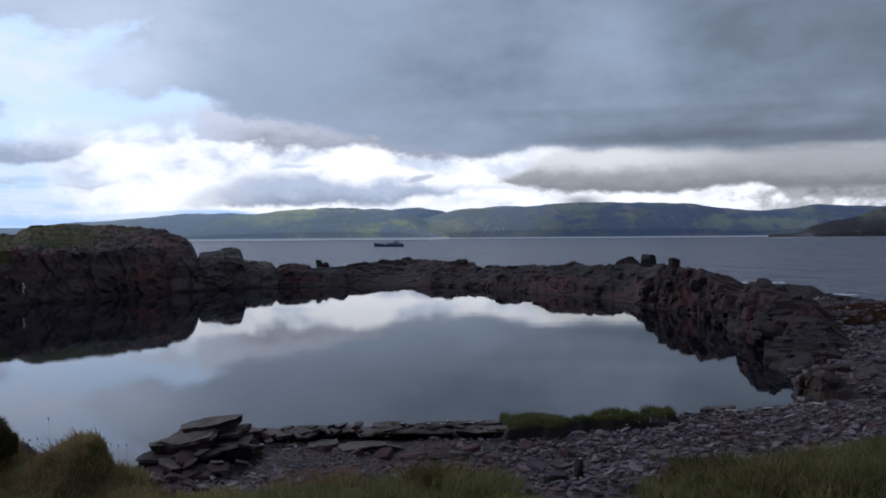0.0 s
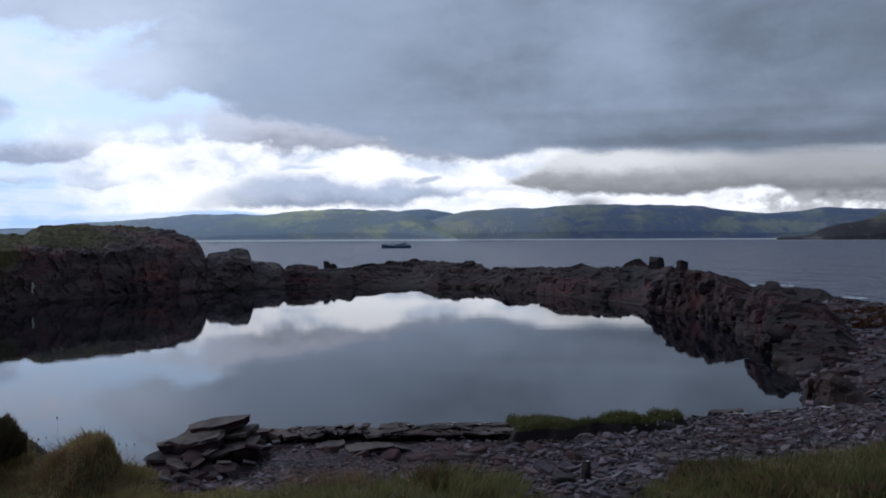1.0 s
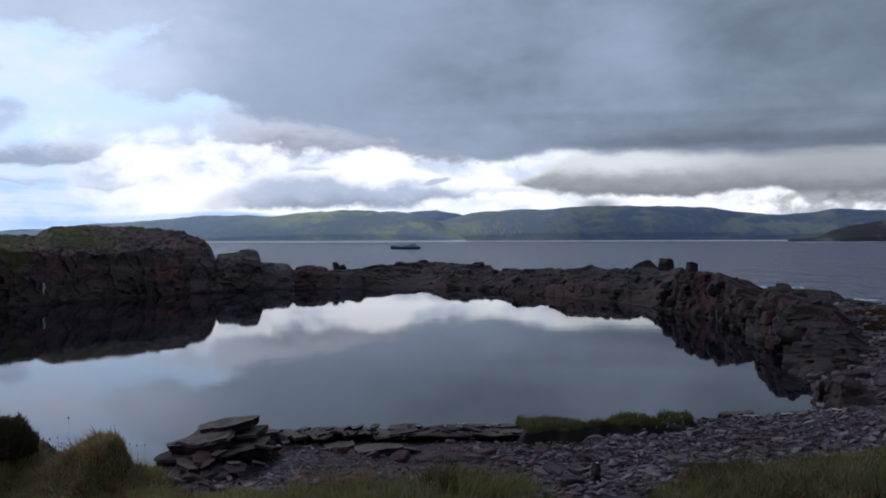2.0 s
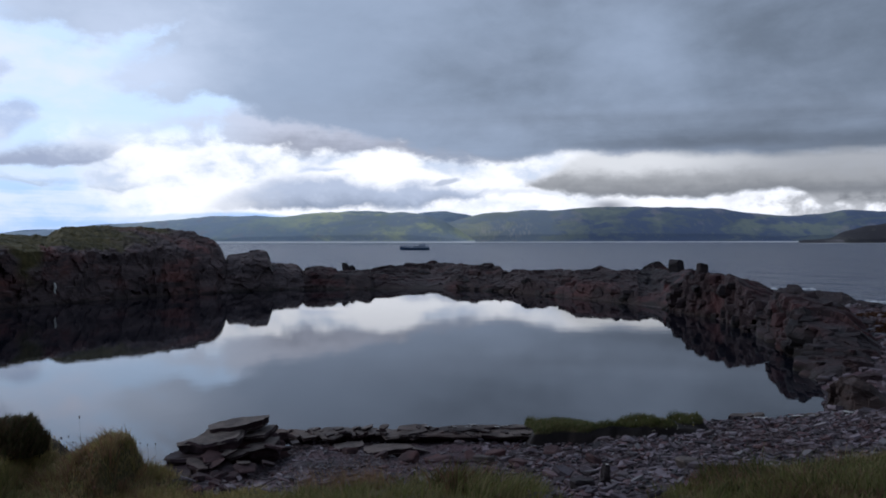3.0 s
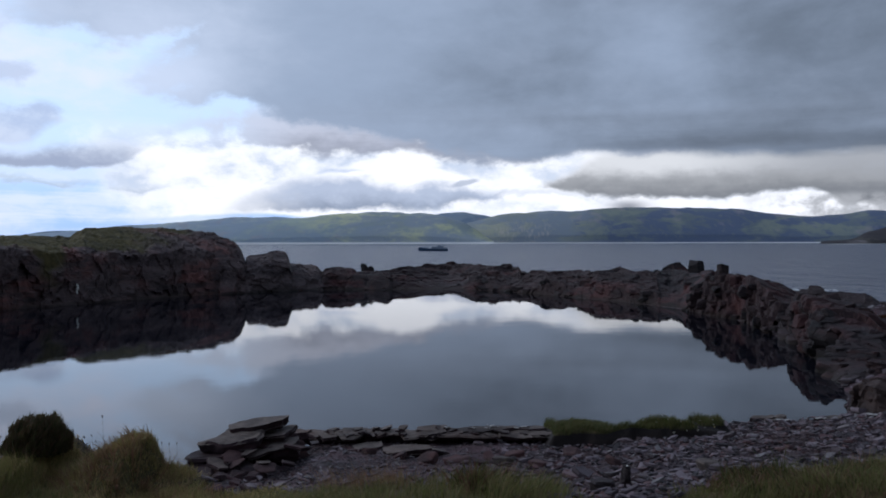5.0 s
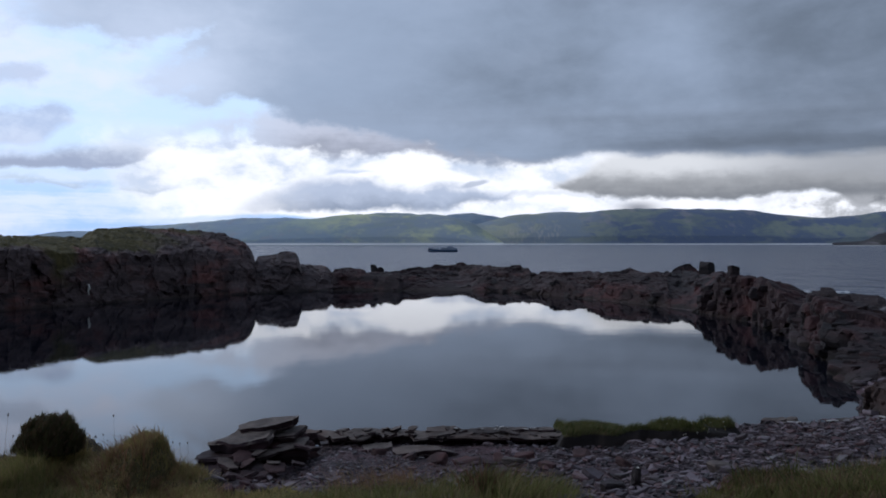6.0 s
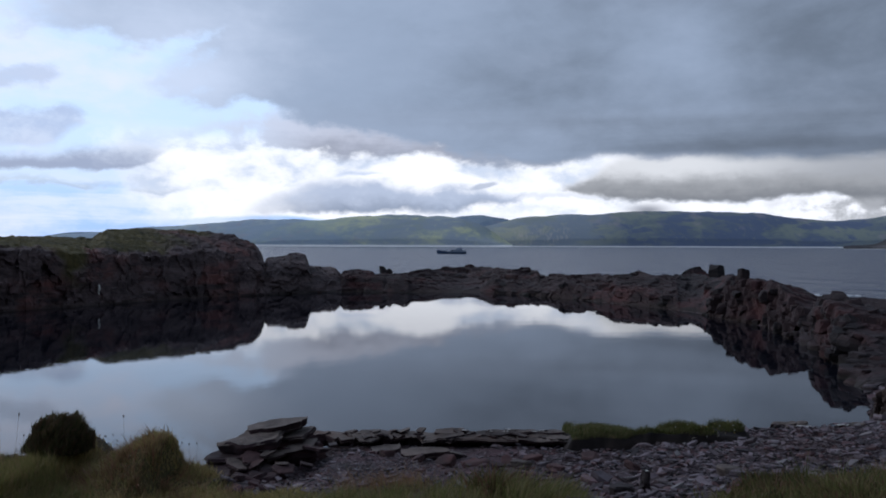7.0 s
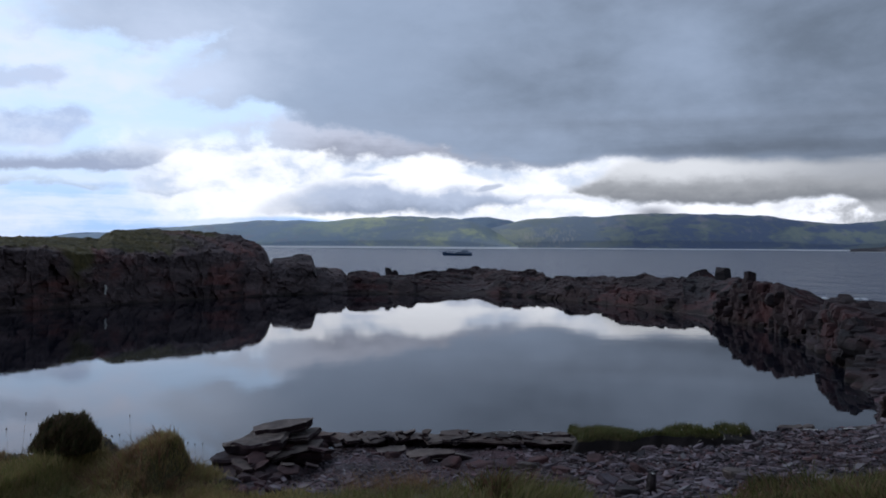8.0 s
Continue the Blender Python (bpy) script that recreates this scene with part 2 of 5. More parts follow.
def turf_colour(tr, place):
    n1, n2 = grain(tr, place, 0.35, 5, 0.6), grain(tr, place, 3.0, 4, 0.65)
    c = blend(tr, (n1 * 0.6 + n2 * 0.5).step(0.38, 0.7), (0.040, 0.035, 0.011), (0.108, 0.086, 0.029))
    return blend(tr, n2.step(0.56, 0.74) * 0.5, c, (0.11, 0.075, 0.035))


def rock_material(name, dark, pale, rust, rust_amount, fine=1.0):
    """Bedded slate: beds, grain, rust and lichen stains; turf where the mesh carries it."""
    mat, tr, shader, geo = surface(name, 0.82, 0.35)
    place = geo.outputs["Position"]
    beds = stretched(tr, place, 0.5 * fine, 0.5 * fine, 2.2 * fine)
    n1, n2 = grain(tr, beds, 0.55, 6, 0.62, 0.5), grain(tr, beds, 4.0, 6, 0.7)
    n3 = grain(tr, place, 0.22 * fine, 5, 0.6)
    n4 = grain(tr, place, 9.0 * fine, 4, 0.7)
    c = blend(tr, (n1 * 0.65 + n2 * 0.35).step(0.36, 0.68), dark, pale)
    c = blend(tr, n3.step(0.5, 0.68) * n1.step(0.35, 0.6) * rust_amount, c, rust)
    c = blend(tr, n4.step(0.60, 0.74) * n2.step(0.42, 0.58) * 0.4, c, tuple(v * 1.9 for v in pale))
    # darker olive-brown band at the waterline
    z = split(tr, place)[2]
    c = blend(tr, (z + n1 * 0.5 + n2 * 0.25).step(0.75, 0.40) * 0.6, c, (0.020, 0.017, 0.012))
    info = tr.nodes.new("ShaderNodeObjectInfo")
    c = blend(tr, Val(tr, info.outputs["Random"]).step(0.5, 1.0) * 0.15, c, rust)
    attr = tr.nodes.new("ShaderNodeAttribute")
    attr.attribute_name = "turf"
    c = blend(tr, Val(tr, attr.outputs["Fac"]), c, turf_colour(tr, place))
    tr.links.new(c, shader.inputs["Base Color"])
    edges = Val(tr, crack(tr, beds, 1.6, "DISTANCE_TO_EDGE").outputs["Distance"]).step(0.0, 0.08)
    relief(tr, shader, n1 * 0.5 + n2 * 0.35 + n4 * 0.15 + edges * 0.10, 0.42, 0.12 / fine)
    return mat


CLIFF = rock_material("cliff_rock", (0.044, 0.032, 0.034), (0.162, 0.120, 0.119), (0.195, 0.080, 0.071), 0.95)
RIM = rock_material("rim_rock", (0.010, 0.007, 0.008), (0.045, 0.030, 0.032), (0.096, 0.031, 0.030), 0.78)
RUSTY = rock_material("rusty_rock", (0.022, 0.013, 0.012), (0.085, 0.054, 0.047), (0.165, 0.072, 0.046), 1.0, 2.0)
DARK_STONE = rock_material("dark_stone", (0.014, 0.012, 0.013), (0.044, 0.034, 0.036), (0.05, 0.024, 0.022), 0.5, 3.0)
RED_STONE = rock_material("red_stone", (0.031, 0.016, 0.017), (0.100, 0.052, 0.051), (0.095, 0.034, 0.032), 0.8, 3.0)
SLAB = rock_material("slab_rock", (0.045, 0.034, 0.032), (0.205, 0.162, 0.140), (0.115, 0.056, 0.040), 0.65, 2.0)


def slate_material(name, a, b, c):
    mat, tr, shader, geo = surface(name, 0.5, 0.4)
    place = geo.outputs["Position"]
    info = tr.nodes.new("ShaderNodeObjectInfo")
    pick = Val(tr, geo.outputs["Random Per Island"]) + Val(tr, info.outputs["Random"])
    pick = pick.op("FRACT")
    n1, n2 = grain(tr, place, 6.0, 5, 0.65), grain(tr, place, 40.0, 3, 0.6)
    col = blend(tr, pick.step(0.0, 0.85), a, b)
    col = blend(tr, pick.step(0.76, 0.9), col, c)
    col = blend(tr, grain(tr, place, 0.7, 4, 0.6).step(0.46, 0.64) * 0.6, col, (0.080, 0.046, 0.045))
    col = blend(tr, n1.step(0.45, 0.75) * 0.6, col, (0.026, 0.020, 0.022))
    col = blend(tr, n2.step(0.6, 0.75) * 0.3, col, (0.20, 0.19, 0.20))
    tr.links.new((n1 * 0.35 + 0.48).socket, shader.inputs["Roughness"])
    # a few flakes made pale, whitish highlights put into their colour
    col = blend(tr, (pick * 13.7).op("FRACT").step(0.955, 0.965) * 0.7, col, (0.25, 0.23, 0.235))
    tr.links.new(col, shader.inputs["Base Color"])
    relief(tr, shader, n1 * 0.6 + n2 * 0.4, 0.7, 0.02)
    return mat


SLATE = slate_material("slate", (0.016, 0.011, 0.014), (0.215, 0.170, 0.192), (0.115, 0.055, 0.057))
# dark red slate; on plate sides the colour also carries shade
RED_AND_SHADE = rock_material("broken_slate_edge", (0.015, 0.008, 0.010), (0.056, 0.028, 0.032), (0.080, 0.029, 0.030), 0.8, 3.0)
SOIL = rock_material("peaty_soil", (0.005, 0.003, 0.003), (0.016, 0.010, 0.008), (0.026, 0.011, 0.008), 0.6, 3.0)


def ground_material():
    mat, tr, shader, geo = surface("ground", 0.85, 0.35)
    place = geo.outputs["Position"]
    n1, n2 = grain(tr, place, 0.8, 5, 0.6), grain(tr, place, 14.0, 4, 0.7)
    chips = crack(tr, stretched(tr, place, 1.0, 1.6, 1.0), 9.0)
    pick = Val(tr, split(tr, chips.outputs["Color"])[0].socket)
    gravel = blend(tr, pick.step(0.1, 0.9), (0.015, 0.010, 0.012), (0.092, 0.064, 0.072))
    gravel = blend(tr, n1.step(0.42, 0.64) * 0.8, gravel, (0.088, 0.043, 0.050))
    attr = tr.nodes.new("ShaderNodeAttribute")
    attr.attribute_name = "turf"
    c = blend(tr, Val(tr, attr.outputs["Fac"]), gravel, turf_colour(tr, place))
    tr.links.new(c, shader.inputs["Base Color"])
    relief(tr, shader, n1 * 0.4 + n2 * 0.3 + Val(tr, chips.outputs["Distance"]) * 0.5, 0.8, 0.06)
    return mat


GROUND = ground_material()


def blade_material(name, low, high, dry, amount):
    mat, tr, shader, geo = surface(name, 0.6, 0.25)
    pick = Val(tr, geo.outputs["Random Per Island"])
    n = grain(tr, geo.outputs["Position"], 1.3, 4, 0.6) * 0.6 + grain(tr, geo.outputs["Position"], 6.0, 3, 0.6) * 0.4
    c = blend(tr, (pick * 0.45 + n * 1.5).step(0.62, 1.3), low, high)
    c = blend(tr, ((pick * 7.3).op("FRACT") + n * 0.8 - 0.4).step(1.0 - amount, 1.02 - amount * 0.7), c, dry)
    tr.links.new(c, shader.inputs["Base Color"])
    leaf = tr.nodes.new("ShaderNodeBsdfTranslucent")
    tr.links.new(c, leaf.inputs["Color"])
    both = tr.nodes.new("ShaderNodeMixShader")
    both.inputs[0].default_value = 0.4
    tr.links.new(shader.outputs[0], both.inputs[1])
    tr.links.new(leaf.outputs[0], both.inputs[2])
    tr.links.new(both.outputs[0], tr.nodes["Material Output"].inputs["Surface"])
    return mat


GRASS = blade_material("grass", (0.070, 0.074, 0.024), (0.235, 0.240, 0.082), (0.29, 0.21, 0.105), 0.34)
OLIVE = blade_material("olive_grass", (0.21, 0.18, 0.068), (0.46, 0.39, 0.155), (0.50, 0.35, 0.18), 0.36)
LUSH = blade_material("lush_grass", (0.058, 0.066, 0.021), (0.145, 0.155, 0.052), (0.19, 0.14, 0.07), 0.18)
HEATH = blade_material("heather", (0.040, 0.039, 0.018), (0.115, 0.105, 0.046), (0.14, 0.085, 0.055), 0.35)
FRESH = blade_material("fresh_grass", (0.12, 0.118, 0.042), (0.29, 0.27, 0.098), (0.33, 0.23, 0.12), 0.3)
DRY = blade_material("dry_stalk", (0.17, 0.11, 0.058), (0.37, 0.25, 0.13), (0.30, 0.15, 0.095), 0.4)
WEED = blade_material("seaweed", (0.045, 0.017, 0.009), (0.115, 0.047, 0.020), (0.09, 0.045, 0.024), 0.3)
LEAF = blade_material("leafy_weed", (0.044, 0.044, 0.017), (0.155, 0.142, 0.054), (0.19, 0.100, 0.065), 0.38)
PETAL = blade_material("petal", (0.55, 0.52, 0.45), (0.75, 0.72, 0.65), (0.6, 0.5, 0.2), 0.2)


def water_material(name, tint, rough, parts, strength, distance):
    """Still or wind-ruffled water; parts: scale x, scale y, weight of each wave train."""
    mat, tr, shader, geo = surface(name, rough, 0.5)
    shader.inputs["IOR"].default_value = 1.333
    shader.inputs["Base Color"].default_value = (*tint, 1)
    place = geo.outputs["Position"]
    height = None
    for sx, sy, weight in parts:
        n = grain(tr, stretched(tr, place, sx, sy, 1.0), 1.0, 3, 0.55, 0.4) * weight
        height = n if height is None else height + n
    relief(tr, shader, height, strength, distance)
    return mat


POOL = water_material("pool_water", (0.006, 0.007, 0.012), 0.02, ((0.35, 0.5, 1.0), (1.2, 3.0, 0.35)), 0.10, 0.02)
SEA = water_material("sea_water", (0.064, 0.080, 0.134), 0.28, ((0.03, 0.008, 2.0), (0.2, 0.05, 2.0), (0.7, 0.2, 1.3), (2.0, 0.8, 0.4)), 1.0, 2.4)


def hill_material(name, low, high, wood, amount, tide=2.2, tree_line=165.0, bluff=None, east=None, near=1.0):
    """Moorland: pale slopes, darker heather and scrub, crags, a pale foot line for the water's glitter; east: (x0, x1,
    low, high, wood) of colours under other light further on.
    """
    mat, tr, shader, geo = surface(name, 0.95, 0.1)
    place = stretched(tr, geo.outputs["Position"], 1 / near, 1 / near, 1 / near)
    n1 = grain(tr, stretched(tr, place, 1, 0.5, 2.8), 0.0045, 5, 0.58, 0.8)
    n2 = grain(tr, stretched(tr, place, 1, 0.5, 2.4), 0.014, 6, 0.6, 0.5)
    n3 = grain(tr, stretched(tr, place, 1, 0.5, 1.6), 0.05, 5, 0.6, 0.3)
    x, y, z = split(tr, place)
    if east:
        # further along, sunlight on one hill and cloud shadow on another are painted in
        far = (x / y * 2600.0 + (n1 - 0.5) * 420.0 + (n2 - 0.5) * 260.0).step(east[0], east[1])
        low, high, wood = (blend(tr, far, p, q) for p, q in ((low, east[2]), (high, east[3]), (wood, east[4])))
    c = blend(tr, (n1 * 0.55 + n2 * 0.35 + n3 * 0.1).step(0.46, 0.55), low, high)
    # scrub low down; on the pale hills its colour also holds haze
    scrub = ((n1 * -0.6 + n2 * 0.8).step(0.04, 0.16)).high((z + n1 * 150.0 + n2 * 90.0).step(tree_line + 20.0, tree_line - 60.0))
    c = blend(tr, scrub * amount, c, wood)
    c = blend(tr, n3.step(0.54, 0.66) * n2.step(0.45, 0.6) * 0.45, c, high)
    c = blend(tr, n3.step(0.46, 0.36) * n2.step(0.55, 0.42) * 0.35, c, wood)
    # heather flowering in mauve-brown patches
    c = blend(tr, grain(tr, stretched(tr, place, 1, 0.3, 1.5), 0.012, 4, 0.6).step(0.56, 0.66) * 0.35, c, (0.42, 0.37, 0.40))
    if bluff:
        # bare pale crags on one stretch of the slope
        ribs = grain(tr, stretched(tr, place, 1, 0.2, 0.30), 0.15, 5, 0.7, 0.4)
        u = x / y * 2600.0
        where = u.step(bluff[0], bluff[0] + 30.0) * u.step(bluff[1], bluff[1] - 40.0) * (z + n2 * 60.0).step(bluff[2] + 50.0, bluff[2] + 10.0)
        c = blend(tr, where * ribs.step(0.47, 0.62) * n2.step(0.35, 0.55) * 0.6, c, bluff[3])
    # pale foot colour in place of the glitter along the far water
    c = blend(tr, (z + n3 * 1.0).step(tide + 0.6, tide), c, (0.88, 0.87, 0.86))
    tr.links.new(c, shader.inputs["Base Color"])
    relief(tr, shader, n2 * 0.6 + n3 * 0.4, 0.5, 6.0)
    return mat


def paint(name, colour, rough=0.5):
    mat, tr, shader, geo = surface(name, rough, 0.4)
    n = grain(tr, geo.outputs["Position"], 2.0, 4, 0.6)
    c = blend(tr, n.step(0.45, 0.75) * 0.5, colour, tuple(v * 0.6 for v in colour))
    tr.links.new(c, shader.inputs["Base Color"])
    return mat


HULL_BLUE, HULL_WHITE = paint("hull_blue", (0.030, 0.065, 0.13)), paint("cabin_paint", (0.30, 0.36, 0.44))
DARK_GLASS = paint("dark_glass", (0.02, 0.025, 0.03), 0.1)
FOAM = paint("foam", (0.75, 0.77, 0.80), 0.7)
STREAK = paint("pale_streak", (0.74, 0.73, 0.68), 0.8)
PALE = paint("pale_slate", (0.42, 0.40, 0.38), 0.7)


# ---- fields ----
def mix_hash(i, j, k, seed):
    h = (i * 374761393 + j * 668265263 + k * 2147483647 + seed * 1274126177) & 0xFFFFFFFF
    h = ((h ^ (h >> 13)) * 1274126177) & 0xFFFFFFFF
    h = ((h ^ (h >> 16)) * 2246822519) & 0xFFFFFFFF
    return ((h ^ (h >> 15)) & 0xFFFFFF) / float(0x1000000)


def smooth_noise(p, seed=0):
    """Value noise, -1 to 1, of points (n, 3)."""
    p = np.asarray(p, float)
    i = np.floor(p).astype(np.int64)
    f = p - i
    f = f * f * f * (f * (f * 6 - 15) + 10)
    total = 0.0
    for a in (0, 1):
        wx = f[:, 0] if a else 1 - f[:, 0]
        for b in (0, 1):
            wy = f[:, 1] if b else 1 - f[:, 1]
            for c in (0, 1):
                wz = f[:, 2] if c else 1 - f[:, 2]
                total = total + wx * wy * wz * mix_hash(i[:, 0] + a, i[:, 1] + b, i[:, 2] + c, seed)
    return total * 2 - 1


def fractal(p, octaves=4, seed=0, gain=0.5):
    p, total, amp = np.asarray(p, float), 0.0, 1.0
    for o in range(octaves):
        total = total + amp * smooth_noise(p * 2.03 ** o + 17.3 * o, seed + o)
        amp *= gain
    return total


def blocks(p, seed=0):
    """For each point a random value of the block (Voronoi cell) that it lies in, -0.5 to 0.5."""
    p = np.asarray(p, float)
    i = np.floor(p).astype(np.int64)
    best, value = np.full(len(p), 1e9), np.zeros(len(p))
    for a in (-1, 0, 1):
        for b in (-1, 0, 1):
            for c in (-1, 0, 1):
                x, y, z = i[:, 0] + a, i[:, 1] + b, i[:, 2] + c
                d = ((x + mix_hash(x, y, z, seed + 1) - p[:, 0]) ** 2 + (y + mix_hash(x, y, z, seed + 2) - p[:, 1]) ** 2
                     + (z + mix_hash(x, y, z, seed + 3) - p[:, 2]) ** 2)
                near = d < best
                best = np.where(near, d, best)
                value = np.where(near, mix_hash(x, y, z, seed + 4), value)
    return value - 0.5


def rise(v, a, b):
    t = np.clip((np.asarray(v, float) - a) / (b - a), 0, 1)
    return t * t * (3 - 2 * t)


# ---- mesh helpers ----
def shell(name, verts, faces, material, smooth=False):
    me = bpy.data.meshes.new(name)
    me.from_pydata(np.asarray(verts).tolist(), [], np.asarray(faces).tolist() if isinstance(faces, np.ndarray) else faces)
    me.materials.append(material)
    if smooth:
        me.polygons.foreach_set("use_smooth", np.ones(len(me.polygons), bool))
    me.update()
    return me


def weight(me, name, values):
    layer = me.attributes.new(name, "FLOAT", "POINT")
    layer.data.foreach_set("value", np.asarray(values, np.float32))


def lattice(rows, cols):
    """Quads of a grid of rows x cols points."""
    i = np.arange(rows * cols).reshape(rows, cols)
    return np.stack([i[:-1, :-1], i[:-1, 1:], i[1:, 1:], i[1:, :-1]], -1).reshape(-1, 4)


def part(name, bm, material, parent, label=""):
    me = bpy.data.meshes.new(name)
    bm.to_mesh(me)
    bm.free()
    me.materials.append(material)
    ob = new(name, me)
    ob.parent = parent
    return tagged(ob, label)


# ---- plan: the flooded pit, its outline at water level ----
POOL_LINE = [(-33, 51), (-30.8, 55), (-29.5, 57.8), (-27.2, 61.3), (-25.7, 64.8), (-22.7, 69.3), (-18.5, 74), (-15, 77.7), (-9.6, 79.4),
             (0, 79.1), (4, 77.1), (7.4, 72.1), (10.2, 67), (13.3, 62), (15.2, 56.6), (16.2, 50.8), (16.5, 47.5), (15.9, 42.6), (15.3, 38),
             (14.5, 33.4), (13.3, 29.5), (11.8, 25), (10.2, 21.6), (8.8, 20.6), (6.0, 20.4), (2, 19.0), (-3, 18.4), (-5.2, 16.2), (-6.5, 14.2),
             (-11, 13.6), (-18, 16), (-28, 24), (-36, 38)]


def pool_gap(x, y):
    """Distance to the pool's edge: plus on land, minus in the water."""
    x, y = np.asarray(x, float), np.asarray(y, float)
    best, inside = np.full(x.shape, 1e9), np.zeros(x.shape, bool)
    for (ax, ay), (bx, by) in zip(POOL_LINE, POOL_LINE[1:] + POOL_LINE[:1]):
        ex, ey = bx - ax, by - ay
        t = np.clip(((x - ax) * ex + (y - ay) * ey) / (ex * ex + ey * ey), 0, 1)
        best = np.minimum(best, np.hypot(x - ax - t * ex, y - ay - t * ey))
        cross = ((ay > y) != (by > y)) & (x < (bx - ax) * (y - ay) / (by - ay + 1e-12) + ax)
        inside ^= cross
    return np.where(inside, -best, best)


def terrain(x, y):
    x, y = np.asarray(x, float), np.asarray(y, float)
    gap = pool_gap(x, y)
    near = np.interp(y, [-30, -5, 3, 7.5, 9.5, 12.5, 17.2, 20.5, 24], [3.6, 3.1, 3.0, 2.36, 1.82, 1.0, 0.3, 0.0, 0.0])
    near = near + np.clip(x - 2.5, 0, 12) * 0.078 * rise(y, 4, 8) * rise(y, 24, 15)
    near = near - (0.15 * rise(x, 2.2, 1.0) + 0.16 * rise(x, -1.4, -2.4)) * rise(y, 4, 7) * rise(y, 9.4, 7.8)
    # the bank on the left stays high up to its lip, then drops to the water
    left = rise(x, -2.2, -3.2)
    lip = np.interp(x, [-12, -5.1, -4.8, -4.45, -4.22, -3.3, -3.0, -2.2], [2.0, 2.05, 2.25, 2.27, 2.02, 1.92, 1.84, 1.8])
    lip = lip + 0.42 * rise(x, -4.25, -3.62) * rise(x, -3.40, -3.54) * np.exp(-((y - 9.45) / np.where(y < 9.45, 1.1, 0.5)) ** 4)
    bank = np.where(y < 9.9, np.maximum(near, lip * rise(y, 6, 8.5) + near * (1 - rise(y, 6, 8.5))), near)
    bank = bank * (1 - rise(y, 9.9, 12.5)) + 0.15 * rise(y, 9.9, 12.5)
    near = near * (1 - left) + bank * left
    side = (1.0 - 0.95 * rise(y, 46, 58)) * (1 - np.exp(-np.maximum(gap, 0) / 3.5)) + 0.012 * np.clip(x - 18, 0, 30) * rise(y, 60, 45)
    seaward = rise(gap, 7, 18) * rise(y, 40, 52)
    side = side - seaward * 5.5
    w = rise(y, 19.5, 25)
    z = near * (1 - w) + side * w
    p = np.stack([x.ravel(), y.ravel(), 0 * x.ravel()], -1)
    rough = (fractal(p * 0.45, 3, 5) * 0.10 + fractal(p * 2.2, 3, 9) * 0.045).reshape(x.shape)
    z = z + rough * rise(gap, 0, 2.5) * (0.45 + 0.55 * rise(y, 10, 14))
    # hummocks in the turf
    z = z + 0.05 * fractal(p * 1.5, 3, 61).reshape(x.shape) * rise(x, -1.4, -2.4) * rise(y, 9.6, 8.9) * rise(y, 5.0, 6.5)
    # unseen hillside behind the camera, added to dim faces turned towards it
    z = z + np.clip(-y - 7, 0, 90) * 0.42 * rise(-y, 7, 20)
    bed = np.maximum(-1.6, gap * 0.35) - 0.06
    return np.where(gap < 0, np.minimum(z, bed), np.minimum(z, bed + 0.06 + gap * 2.0 + 0.02))


def turf_zone(x, y):
    """Where grass grows on the near bank: 1 on turf, 0 on slate."""
    x, y = np.asarray(x, float), np.asarray(y, float)
    edge = np.interp(x, [-30, -3.15, -2.8, -2.35, -1.8, -0.2, 0.5, 1.1, 1.35, 1.9, 2.7, 3.8, 5.2, 8, 20], [10.2, 10.0, 9.2, 8.5, 8.6, 9.0, 8.7, 8.1, 6.9, 6.9, 8.3, 9.3, 10.4, 11.2, 13])
    p = np.stack([x.ravel(), y.ravel(), 0 * x.ravel()], -1)
    edge = edge + (fractal(p * 1.3, 3, 31) * 0.5).reshape(x.shape)
    return rise(edge - y, -0.15, 0.25)


def ground_at(x, y):
    return float(terrain(np.array([x]), np.array([y]))[0])


# ---- ground, pool and sea ----
def build_ground():
    front = np.linspace(-38, 38, 420)
    ang = np.radians(np.concatenate([np.linspace(-180, -39, 50), front, np.linspace(39, 180, 50)]))
    rad = np.concatenate([np.geomspace(0.4, 5.5, 16)[:-1], np.geomspace(5.5, 30, 170)[:-1], np.geomspace(30, 110, 110), np.geomspace(125, 4800, 14)])
    a, r = np.meshgrid(ang, rad)
    x, y = r * np.sin(a), r * np.cos(a)
    z = terrain(x, y)
    far = rise(r, 105, 140)
    z = z * (1 - far) + far * np.where(y > 30, -6.0, np.where(y < -20, 36.0, -2.0))
    verts = np.stack([x.ravel(), y.ravel(), z.ravel()], -1)
    faces = lattice(len(rad), len(ang))[:, ::-1]
    verts = np.concatenate([verts, [[0, 0, ground_at(0.0, 0.05)]]])
    hub = len(verts) - 1
    n = len(ang)
    cap = [[hub, i, i + 1] for i in range(n - 1)]
    me = shell("ground", verts, faces.tolist() + cap, GROUND, True)
    t = turf_zone(verts[:, 0], verts[:, 1])
    weight(me, "turf", np.where(verts[:, 1] > 26, 0, t))
    ob = new("ground", me)
    return tagged(ob, "dark slate gravel and rough turf sloping down to the water", "ground", kind="structure")


GROUND_SHEET = build_ground()


